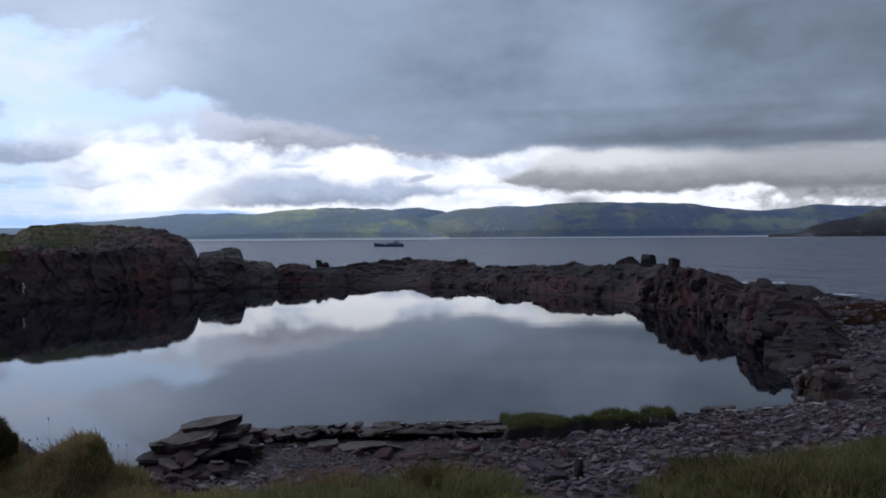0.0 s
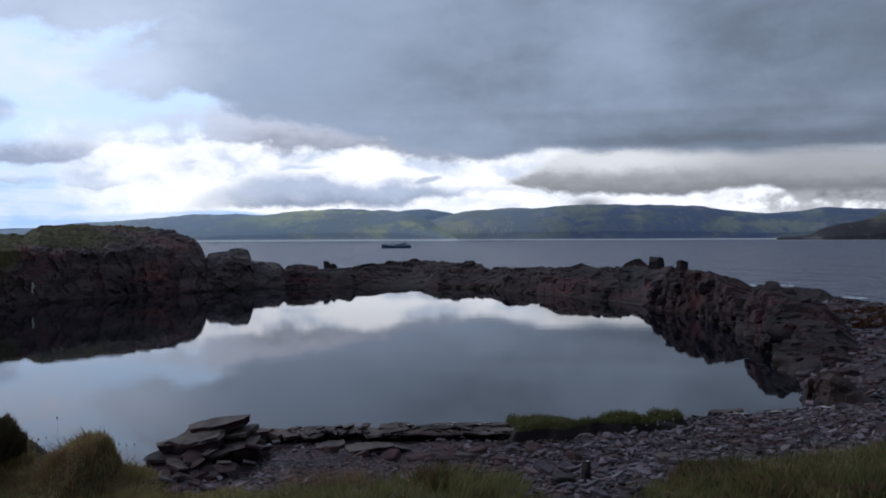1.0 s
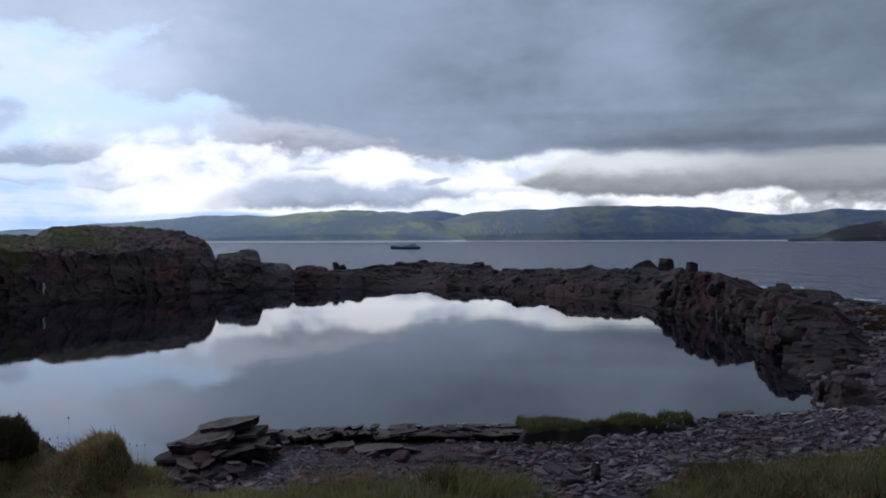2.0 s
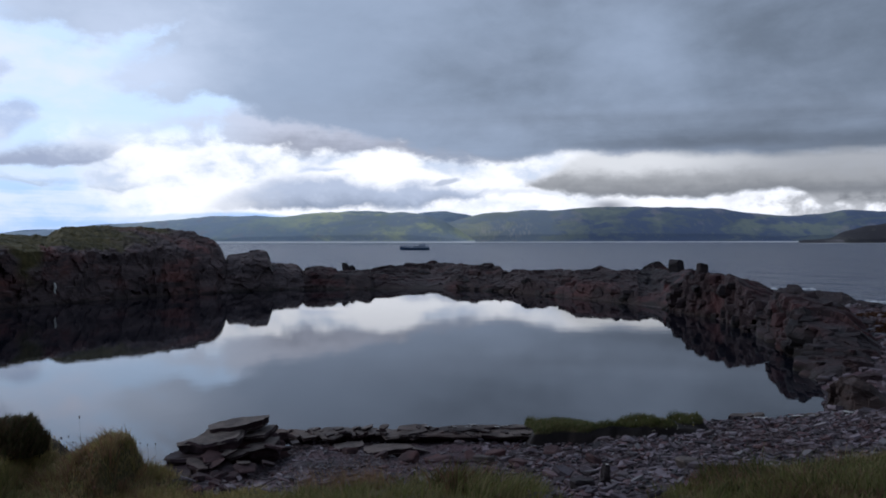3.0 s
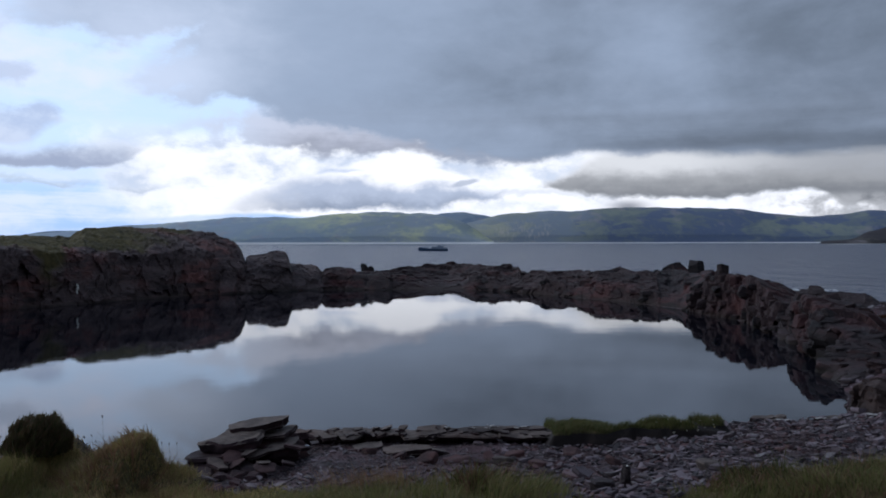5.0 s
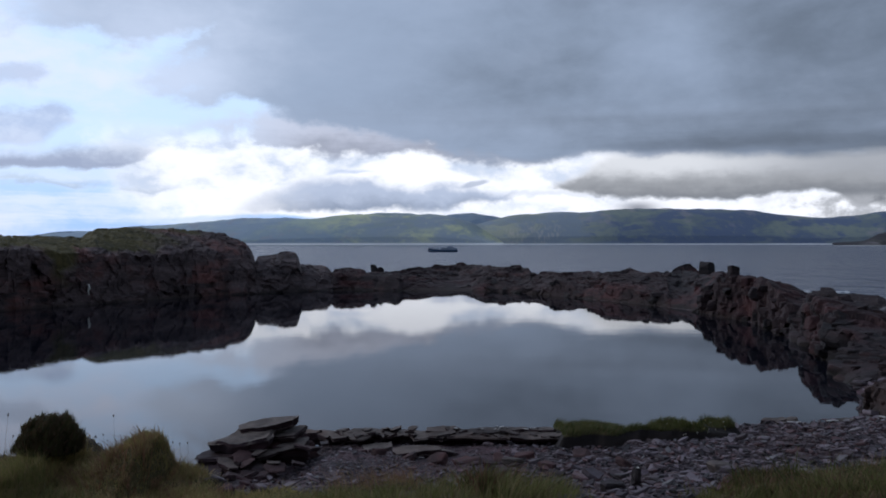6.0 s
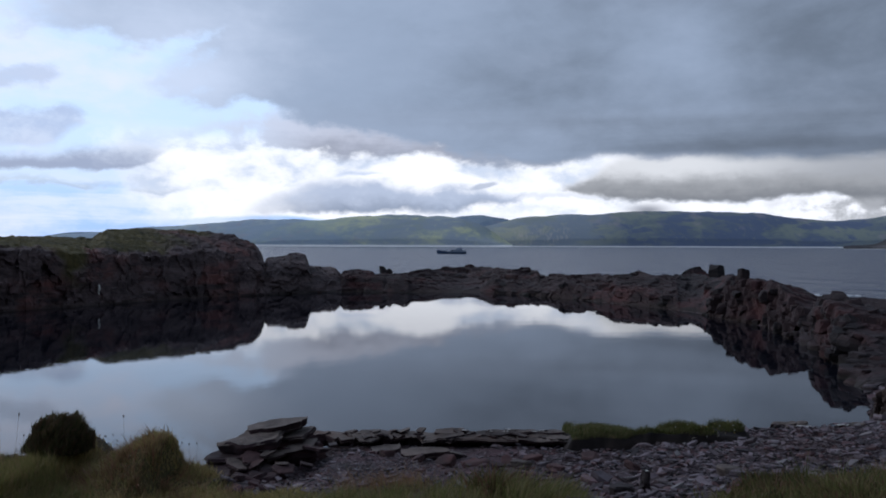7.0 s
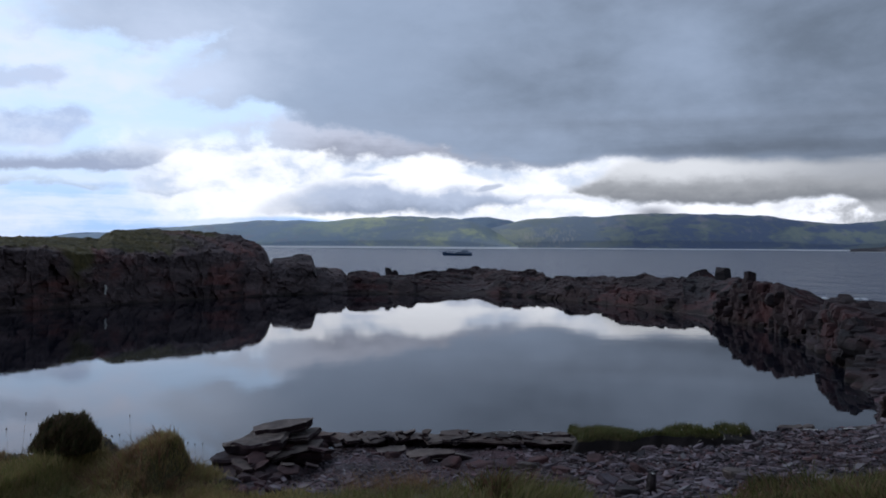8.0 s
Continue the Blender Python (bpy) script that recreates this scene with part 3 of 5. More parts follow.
def build_water():
    cx, cy = 0.0, 47.0
    grown = []
    for x, y in POOL_LINE:
        d = math.hypot(x - cx, y - cy)
        grow = 0.9 if y > 26 else 0.25
        grown.append((x + (x - cx) / d * grow, y + (y - cy) / d * grow, 0.0))
    ob = new("pool_water", shell("pool_water", grown, [list(range(len(grown)))[::-1]], POOL))
    tagged(ob, "still dark pool water mirroring the clouded sky", "water", kind="structure")
    ang = np.radians(np.linspace(-75, 75, 61))
    rad = np.geomspace(46, 4850, 40)
    a, r = np.meshgrid(ang, rad)
    verts = np.stack([(r * np.sin(a)).ravel(), (r * np.cos(a)).ravel(), np.full(a.size, -0.45)], -1)
    ob = new("sea", shell("sea", verts, lattice(40, 61)[:, ::-1], SEA))
    tagged(ob, "grey-blue open sea ruffled by light wind", "sea", kind="structure")


build_water()


# ---- rock outcrops round the pool ----
def facet_rock(size, seed, level=4, boxy=0.0, rough=0.03):
    """A broken stone: a ball cut by planes. boxy: nearness to a slab with flat top and bottom."""
    rng = np.random.RandomState(seed)
    bm = bmesh.new()
    bmesh.ops.create_icosphere(bm, subdivisions=level, radius=1.0)
    d = np.array([v.co[:] for v in bm.verts])
    planes = [(0.1, 0.05, 1, 0.62), (0, 0, -1, 0.7)]
    if boxy:
        turn = rng.rand() * 6.28
        for i in range(5):
            a = turn + i * 1.256 + rng.uniform(-0.35, 0.35)
            planes.append((math.cos(a), math.sin(a), rng.uniform(-0.25, 0.25), rng.uniform(0.6, 0.9)))
    for i in range(4 if boxy else 12):
        n = rng.normal(size=3)
        n /= np.linalg.norm(n)
        planes.append((*n, rng.uniform(0.72, 0.98)))
    r = np.full(len(d), 1.3)
    for a, b, c, h in planes:
        n = np.array([a, b, c]) / math.sqrt(a * a + b * b + c * c)
        k = d @ n
        r = np.minimum(r, np.where(k > 0.05, h / np.maximum(k, 0.05), 9))
    p = d * r[:, None]
    p = p + d * (fractal(p * 3.0, 4, seed) * rough)[:, None]
    p[:, 2] += 0.5 * rough * blocks(p * [2.5, 2.5, 5], seed)
    for v, c in zip(bm.verts, p * np.array(size)):
        v.co = c
    return bm


def crag(stations, label, seed, material=RIM, step=0.13, rough=1.0, turf=0.0, taper=0.7, centre=(0.0, 48.0), base=-0.9, radial=True, upright=0.0, tail=7.0, chunks=16, chunk=(0.18, 0.45)):
    """One outcrop along a line of stations (x, y, brink height, brink setback, crest height, crest setback)."""
    st = np.array(stations, float)
    run = np.concatenate([[0], np.cumsum(np.hypot(np.diff(st[:, 0]), np.diff(st[:, 1])))])
    n = max(6, int(run[-1] / step))
    s = np.linspace(0, run[-1], n)
    col = [np.interp(s, run, st[:, k]) for k in range(6)]
    x, y, bh, bb, ch, cb = col
    tx, ty = np.gradient(x), np.gradient(y)
    ln = np.hypot(tx, ty)
    k = max(3, int(1.5 / step))
    kern = np.ones(2 * k + 1) / (2 * k + 1)
    tx, ty = (np.convolve(np.pad(v / ln, k, mode="edge"), kern, "valid") for v in (tx, ty))
    nx, ny = -ty, tx
    flip = np.sign(nx * (x - centre[0]) + ny * (y - centre[1]))
    nx, ny = nx * flip, ny * flip
    if radial:
        far = np.hypot(x, y)
        nx, ny = x / far, y / far
    end = np.minimum(rise(s, -0.05, taper), rise(run[-1] - s, -0.05, taper)) * 0.35 + 0.65
    bh, ch = bh * end, ch * end
    low = np.full(n, base)
    zero = np.zeros(n)
    off = np.stack([zero - 0.5, zero - 0.05, bb * 0.35, bb * 0.7, bb, (bb + cb) / 2, cb, cb + 0.13 * tail, cb + 0.36 * tail, cb + tail], 0)
    top = np.stack([low, zero, bh * 0.45, bh * 0.8, bh, bh + (ch - bh) * 0.62, ch, ch - 0.25, ch * 0.45, low], 0)
    # resample each profile evenly
    seg = np.hypot(np.diff(off, axis=0), np.diff(top, axis=0)).mean(1)
    pos = np.concatenate([[0], np.cumsum(seg)])
    rowsn = int(pos[-1] / step)
    v = np.linspace(0, pos[-1], rowsn)
    o = np.empty((rowsn, n))
    z = np.empty((rowsn, n))
    idx = np.clip(np.searchsorted(pos, v, "right") - 1, 0, len(pos) - 2)
    f = ((v - pos[idx]) / (pos[idx + 1] - pos[idx]))[:, None]
    o = off[idx] * (1 - f) + off[idx + 1] * f
    z = top[idx] * (1 - f) + top[idx + 1] * f
    px, py = x + nx * o, y + ny * o
    p = np.stack([px.ravel(), py.ravel(), z.ravel()], -1)
    # beds dip along the line; blocks break out of the face
    su = np.broadcast_to(s, z.shape).ravel()
    q = np.stack([su + p[:, 2] * 0.35 * (1 - upright), o.ravel(), p[:, 2] + su * 0.12 * (1 - 0.5 * upright)], -1)
    q = q + np.stack([fractal(p * 0.7, 3, seed + 50 + k) for k in range(3)], -1) * 0.38
    u = upright
    b1 = blocks(q * [0.36 + 0.44 * u, 0.42, 0.62 - 0.40 * u], seed)
    b2 = blocks(q * [0.85 + 0.9 * u, 0.9, 1.7 - 1.1 * u], seed + 11)
    b3 = blocks(q * [2.2 + 1.5 * u, 2.2, 4.0 - 2.2 * u], seed + 23)
    soft = fractal(p * 0.8, 4, seed + 37)
    soil = np.zeros(len(p))
    if turf:
        back = o.ravel() - np.broadcast_to(bb, z.shape).ravel()
        wob = fractal(p * 0.35, 4, seed + 71)
        soil = rise(back + wob * 1.6 - 0.1, 0.0, 1.2) * turf * rise(wob + su * 0 - (su / run[-1] - 0.70) * 7.0, -0.8, 0.8)
    hard = rough * (1 - 0.75 * soil)
    push = (b1 * 1.1 + b2 * 0.5 + b3 * 0.17 + soft * 0.12) * hard
    lift = (blocks(q * [0.7, 0.35, 0.2], seed + 5) * 0.55 + b2 * 0.26 + b3 * 0.10 + soft * 0.12) * hard
    dz, do = np.abs(np.gradient(z, axis=0)), np.abs(np.gradient(o, axis=0))
    steep = (dz / (dz + do + 1e-9)).ravel()
    push = push * (0.45 + 0.55 * rise(steep, 0.25, 0.7))
    fade = rise(p[:, 2], -0.3, 0.5)
    toward = np.stack([np.broadcast_to(nx, z.shape).ravel(), np.broadcast_to(ny, z.shape).ravel()], -1)
    p[:, :2] -= toward * (push * (0.35 + 0.65 * fade))[:, None]
    p[:, 2] += lift * fade * np.clip(z.ravel() / 1.5, 0.15, 1)
    p[:, 2] += soil * 0.10 * fractal(p * 2.5, 2, seed + 90)
    quads = lattice(rowsn, n)[:, ::-1]
    green = soil[quads].mean(1) > 0.55
    me = shell("rock_outcrop", p, quads[~green], material)
    weight(me, "turf", soil)
    ob = tagged(new("rock_outcrop", me), label, "rock outcrop", "outcrops round the pool")
    if green.any():
        me = shell("turf", p, quads[green], material)
        weight(me, "turf", soil)
        cap = new("turf", me)
        cap.parent = ob
        tagged(cap, "rough green turf")
    # angular blocks standing proud of the face and the crest
    rng = np.random.RandomState(seed)
    spots = np.flatnonzero((p[:, 2] > 0.15) & (o.ravel() < np.broadcast_to(bb + (cb - bb) * 0.8, z.shape).ravel()) & (soil < 0.2))
    for i in rng.choice(spots, chunks, replace=False):
        block = new("block", BLOCKS[material.name][rng.randint(6)])
        block.parent = ob
        s = rng.uniform(*chunk)
        block.matrix_world = pose(*(p[i] - (0, 0, 0.45 * s)), rng.normal(0, 9), rng.normal(-8, 8), math.degrees(math.atan2(ny[0], nx[0])) + rng.normal(0, 18)) @ Matrix.Diagonal((s * rng.uniform(0.6, 1.0), s * rng.uniform(0.8, 1.5), s * rng.uniform(0.35, 0.75) * (1 + upright * 0.6), 1))
    return ob


BLOCKS = {}


def build_blocks():
    """Six broken blocks for each kind of rock, shared by the outcrops."""
    for material in (CLIFF, RIM, RUSTY):
        BLOCKS[material.name] = []
        for k in range(6):
            me = bpy.data.meshes.new("block")
            bm = facet_rock((1, 1, 1), 700 + k, 3, 1.0, 0.02)
            bm.to_mesh(me)
            bm.free()
            me.materials.append(material)
            BLOCKS[material.name].append(me)


def build_outcrops():
    crag([(-35, 49, 4.2, 1.0, 5.0, 9), (-32.7, 53.4, 4.2, 1.0, 5.1, 9), (-30.8, 55, 4.2, 1.0, 5.15, 9), (-29.5, 57.8, 4.05, 1.0, 5.15, 10), (-28.5, 59.3, 3.9, 1.0, 5.05, 10),
          (-27.8, 60.3, 3.8, 1.2, 5.1, 11), (-27.2, 61.3, 3.7, 1.2, 5.85, 11), (-25.7, 64.8, 3.6, 1.4, 5.95, 11), (-24.1, 66.6, 3.7, 1.6, 5.85, 10),
          (-22.7, 69.3, 3.9, 2.0, 5.75, 9), (-20.7, 72.2, 3.8, 2.2, 5.5, 7), (-19.7, 72.9, 3.1, 1.6, 4.85, 5), (-18.9, 73.7, 2.4, 1.2, 3.9, 4), (-18.2, 74.3, 1.6, 1.2, 2.8, 3)],
         "dark slate cliff with rough green turf on its top", 3, CLIFF, 0.13, 0.62, 1.0, upright=0.8, chunks=40, chunk=(0.25, 0.55))
    crag([(-18.7, 74, 2.2, 1.2, 3.3, 5), (-17.3, 75.2, 2.4, 1.2, 3.4, 5), (-16.6, 76, 2.6, 1.2, 3.6, 4.5), (-15.3, 76.9, 2.6, 1.2, 3.6, 4.5), (-14.9, 77.3, 2.2, 1.2, 3.2, 4.5)],
         "dark square-shouldered slate buttress at the cliff's foot", 17, CLIFF, 0.12, 0.6, 0, 0.6)
    crag([(-15.6, 77.4, 1.5, 1.5, 2.3, 6), (-14, 78.6, 1.5, 1.5, 2.3, 6), (-12.2, 78.5, 1.4, 1.5, 2.15, 6)],
         "low dark slate block standing in the pool's edge", 29, CLIFF, 0.12, 0.6, 0, 0.7)
    crag([(-12.6, 78.5, 1.3, 1.5, 1.8, 4), (-11.1, 79.4, 1.5, 1.5, 2.1, 4), (-9.6, 79.4, 1.4, 1.5, 1.95, 4), (-8.6, 79.3, 0.9, 1.5, 1.5, 6)],
         "low rounded slate hump beside the pool", 41, RIM, 0.12, 0.6, 0, 0.8)
    crag([(-10.2, 79.1, 1.4, 2, 1.55, 6), (-8.2, 79.1, 1.33, 2, 1.45, 7), (-6.7, 79.1, 1.4, 2.0, 1.45, 8), (-5.7, 79.0, 1.36, 1.8, 1.4, 10)],
         "low dark saddle of slate between pool and sea", 53, RIM, 0.12, 0.4, 0, 0.35, chunks=14)
    crag([(-7.6, 79.3, 0.8, 1.65, 1.3, 12), (-6.0, 79.25, 0.8, 1.65, 1.42, 12), (-4.4, 79.2, 0.75, 1.65, 1.6, 15), (-3.2, 79.2, 0.5, 1.65, 1.72, 19), (-1.3, 79.1, 0.28, 1.65, 1.82, 25), (-0.4, 79.1, 0.2, 1.65, 1.76, 27), (0.9, 79.1, 0.35, 1.65, 1.8, 25), (2.3, 78.6, 0.95, 1.65, 1.9, 19),
          (4, 77.1, 1.0, 1.65, 1.85, 15), (4.7, 76.6, 0.7, 1.4, 1.95, 18), (5.4, 75.8, 0.45, 1.38, 1.95, 18), (6.3, 74.3, 0.8, 1.38, 1.6, 12)],
         "long dark reddish slate ridge between pool and sea", 67, RIM, 0.14, 0.75, 0, 0.4, chunks=130, chunk=(0.4, 1.1))
    crag([(5.8, 74.9, 0.55, 1.2, 1.37, 14), (7.0, 72.8, 0.9, 1.2, 1.41, 14), (8, 71.3, 1.25, 1.2, 1.62, 14), (9.2, 69.8, 1.05, 1.2, 1.64, 14.5), (10.2, 68.4, 0.85, 1.2, 1.64, 15), (11.6, 65.6, 0.7, 1.4, 1.6, 13)],
         "brown slate shoulder with layered beds", 79, RIM, 0.12, 0.6, 0, 0.4, chunks=40, chunk=(0.35, 0.9))
    crag([(8.8, 70.2, 0.65, 1.2, 1.35, 14), (10, 68.2, 0.7, 1.1, 1.5, 13), (11.0, 66.2, 0.8, 1.1, 1.9, 9.5), (11.4, 65.7, 1.32, 1.1, 2.1, 8.5), (12.2, 64, 1.25, 1.1, 1.95, 10), (12.7, 63.2, 1.2, 1.1, 2.2, 12), (13.3, 62, 1.18, 1.1, 1.95, 10), (14.7, 59, 0.95, 1.1, 2.15, 12)],
         "broken slate rim with brown-stained faces", 83, RIM, 0.12, 0.6, 0, 0.4, chunks=50, chunk=(0.35, 0.9))
    crag([(14.3, 59.8, 0.9, 1.6, 2.15, 12), (15.2, 58.0, 0.55, 1.6, 2.1, 15), (15.6, 57.0, 0.6, 1.6, 2.15, 13), (15.9, 55.8, 0.9, 1.4, 2.25, 10), (16.6, 54.2, 1.7, 1.2, 2.4, 8), (17.6, 53.4, 1.8, 1.2, 2.4, 8)],
         "steep slate rim with rusty bands above the water", 97, RIM, 0.12, 0.5, 0, 0.3, chunks=24, chunk=(0.35, 0.9))
    crag([(16.6, 56.8, 1.0, 0.5, 1.3, 2.5), (15.6, 55.7, 1.0, 0.5, 1.3, 2.5), (15.6, 54.5, 1.65, 0.45, 1.8, 2.5), (15.7, 53.3, 2.15, 0.45, 2.2, 2.5), (15.8, 51.7, 2.5, 0.45, 2.4, 2), (16.25, 50.4, 2.65, 0.45, 2.4, 2), (16.5, 48.4, 2.4, 0.45, 2.1, 2), (16.5, 47.0, 2.65, 0.4, 2.0, 2), (16.35, 45.8, 2.4, 0.4, 1.8, 2), (16.1, 43.7, 2.0, 0.4, 1.5, 2), (15.9, 42.4, 1.6, 0.4, 1.35, 2), (15.8, 41, 1.4, 0.4, 1.25, 2)],
         "upright slate wall stained rust red above the pool", 103, RIM, 0.09, 0.6, 0, 0.3, radial=False, upright=0.35, chunks=70, chunk=(0.2, 0.55), tail=3.0)
    crag([(16.1, 41.1, 1.6, 0.4, 1.5, 2.2), (16.0, 40.3, 2.0, 0.4, 1.8, 2.2), (15.65, 38.2, 2.15, 0.4, 1.85, 2.2), (15.05, 35.6, 2.05, 0.4, 1.75, 2.2), (14.4, 33.6, 1.85, 0.4, 1.5, 2.2), (13.9, 31.5, 1.35, 0.4, 1.2, 2), (13.2, 29.2, 0.65, 0.5, 0.75, 1.8), (12.5, 26.8, 0.25, 0.5, 0.35, 1.2)],
         "slate wall falling away in broken steps to the water", 113, RIM, 0.08, 0.52, 0, 0.3, radial=False, upright=0.25, chunks=110, chunk=(0.2, 0.65), tail=2.4)
    crag([(19.2, 52.0, 1.2, 1, 1.8, 2.0), (20.2, 48.5, 1.2, 1, 1.7, 2.0), (21.6, 46.2, 1.2, 1, 1.75, 2.0), (22.3, 45.2, 1.2, 1, 1.7, 2.0), (22.7, 44.6, 0.9, 1, 1.2, 2.0), (23.6, 43.4, 0.7, 1, 1.0, 2.0), (25.4, 41.5, 0.6, 1, 0.9, 2.0), (33, 37, 0.7, 1, 1.1, 2.0)],
         "low brown rock ridge between slate beach and sea", 127, RIM, 0.11, 0.5, 0, 0.5)


build_blocks()
build_outcrops()


# ---- loose rocks and slabs ----
def stone(name, place, size, turn, seed, material, label, category, boxy=1.0, level=4, group="", rough=0.035):
    me = bpy.data.meshes.new(name)
    bm = facet_rock(size, seed, level, boxy, rough)
    bm.to_mesh(me)
    bm.free()
    me.materials.append(material)
    ob = new(name, me)
    ob.matrix_world = pose(*place, *turn)
    return tagged(ob, label, category, group)


def build_rim_stones():
    stone("rock_stack", (21.05, 72.0, 2.2), (0.80, 0.8, 1.12), (3, 0, 8), 5, DARK_STONE, "square dark rock stack standing on the rim", "rock", 1.0)
    stone("rock_pinnacle", (17.8, 55.0, 2.40), (0.40, 0.45, 0.95), (0, 6, 20), 8, RIM, "narrow dark rock pinnacle on the rim", "rock", 0.5)
    stone("rock_hump", (22.6, 84.0, 0.5), (1.8, 1.7, 1.75), (60, 0, 15), 14, RIM, "peaked dark rock hump behind the rim", "rock", 0.0)
    stone("boulder", (22.35, 83.7, 1.6), (0.75, 0.8, 0.75), (60, 0, 30), 13, RIM, "dark boulder crowning the rock hump", "boulder", 0.0)
    stone("rock_pinnacle", (-9.25, 88.0, 1.65), (0.34, 0.4, 1.0), (0, -14, 0), 15, DARK_STONE, "small forked dark rock pinnacle on the low saddle", "rock", 0.0)
    stone("rock_pinnacle", (-8.66, 88.0, 1.5), (0.36, 0.4, 0.66), (0, 16, 40), 16, DARK_STONE, "small upright dark rock beside the forked pinnacle", "rock", 0.0)
    # pale drip down the cliff, built as a thin solid streak
    bm = bmesh.new()
    bmesh.ops.create_icosphere(bm, subdivisions=3, radius=1.0)
    for v in bm.verts:
        v.co = (v.co.x * (0.07 + 0.035 * v.co.z) * (1 + 0.5 * math.sin(v.co.z * 9)) + 0.04 * math.sin(v.co.z * 4), v.co.y * 0.06, v.co.z * 0.42)
    me = bpy.data.meshes.new("quartz_streak")
    bm.to_mesh(me)
    bm.free()
    me.materials.append(STREAK)
    ob = new("quartz_streak", me)
    ob.matrix_world = pose(-26.95, 59.6, 1.2, 6, 2, 0)
    tagged(ob, "thin white streak running down the dark cliff", "mineral streak")


build_rim_stones()


def plate(size, seed, layers=3):
    """A split slab: an angular outline, flat faces and broken, layered edges. size: half length, half width, half thickness."""
    rng = np.random.RandomState(seed)
    k = rng.randint(4, 7)
    a = (np.arange(k) + 0.5 + rng.uniform(-0.28, 0.28, k)) / k * 2 * math.pi
    r = rng.uniform(0.85, 1.25, k)
    cx, cy = r * np.cos(a), r * np.sin(a)
    # towards a rectangle
    m = np.maximum(np.abs(cx), np.abs(cy))
    cx, cy = cx / np.maximum(m, 0.6) ** 0.6, cy / np.maximum(m, 0.6) ** 0.6
    per = 9
    t = np.linspace(0, 1, per, endpoint=False)
    ox = np.concatenate([cx[i] + (cx[(i + 1) % k] - cx[i]) * t for i in range(k)])
    oy = np.concatenate([cy[i] + (cy[(i + 1) % k] - cy[i]) * t for i in range(k)])
    n = len(ox)
    verts, faces = [], []
    levels = np.sort(np.concatenate([[0, 1], rng.uniform(0.1, 0.9, layers - 1)]))
    rings = []
    for j, lv in enumerate(levels):
        inset = rng.uniform(0.95, 1.02) if 0 < j < layers else 0.915
        for edge in ((0.0,) if j in (0, layers) else (-0.02, 0.02)):
            inset = inset if edge <= 0 else rng.uniform(0.95, 1.02)
            under = 0.80 + 0.20 * min(1.0, lv * 1.4)
            p = np.stack([ox * inset * under, oy * inset * under, np.full(n, (lv + edge) * 2 - 1)], -1)
            w = smooth_noise(np.stack([ox * 3, oy * 3, np.full(n, j * 3.7 + edge * 20)], -1), seed)
            p[:, :2] *= (1 + 0.045 * w)[:, None]
            rings.append(len(verts))
            verts += p.tolist()
    for a0, b0 in zip(rings, rings[1:]):
        faces += [[a0 + i, a0 + (i + 1) % n, b0 + (i + 1) % n, b0 + i] for i in range(n)]
    for start, up in ((rings[-1], 1.0), (rings[0], -1.0)):
        prev = start
        for s in (0.7, 0.4):
            q = len(verts)
            for i in range(n):
                x, y, _ = verts[start + i]
                verts.append([x * s, y * s, up])
            faces += [[prev + i, prev + (i + 1) % n, q + (i + 1) % n, q + i][::1 if up > 0 else -1] for i in range(n)]
            prev = q
        verts.append([0, 0, up])
        hub = len(verts) - 1
        faces += [[prev + i, prev + (i + 1) % n, hub][::1 if up > 0 else -1] for i in range(n)]
    v = np.array(verts)
    v[:, :2] *= (1 - 0.10 * np.clip(np.hypot(v[:, 0], v[:, 1]) - 0.95, 0, 1))[:, None]
    v = v * np.array(size)
    v[:, :2] += 0.035 * np.stack([fractal(v * 5.0, 3, seed + 2), fractal(v * 5.0, 3, seed + 3)], -1)
    v[:, 2] += 0.30 * size[2] * fractal(v * 2.2, 3, seed) + 0.22 * size[2] * blocks(v * [2.2, 2.2, 6.0], seed)
    return v, faces


def slab_stone(name, place, size, turn, seed, material, label, category, group=""):
    v, f = plate(size, seed)
    me = shell(name, v, f, material)
    # top in the slab's own colour, reddish sides with their shade painted dark
    me.materials.append(RED_AND_SHADE)
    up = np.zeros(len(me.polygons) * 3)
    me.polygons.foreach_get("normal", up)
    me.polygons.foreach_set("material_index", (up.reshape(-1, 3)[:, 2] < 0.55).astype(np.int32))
    ob = new(name, me)
    ob.matrix_world = pose(*place, *turn)
    return tagged(ob, label, category, group)


def rough_shaft():
    """A narrow upright splinter with a wider foot, a notch and a leaning, uneven top."""
    bm = bmesh.new()
    bmesh.ops.create_cone(bm, cap_ends=True, segments=14, radius1=0.078, radius2=0.032, depth=0.27, matrix=Matrix.Translation((0, 0, 0.135)))
    bmesh.ops.subdivide_edges(bm, edges=[e for e in bm.edges if abs(e.verts[0].co.z - e.verts[1].co.z) > 0.1], cuts=14)
    p = np.array([v.co[:] for v in bm.verts])
    swell = 1 + 0.45 * fractal(p * [14, 14, 9], 3, 912) + 0.5 * blocks(p * [16, 16, 11], 913)
    for v, k in zip(bm.verts, swell):
        v.co.x, v.co.y = v.co.x * k - 0.05 * v.co.z, v.co.y * k
    return bm


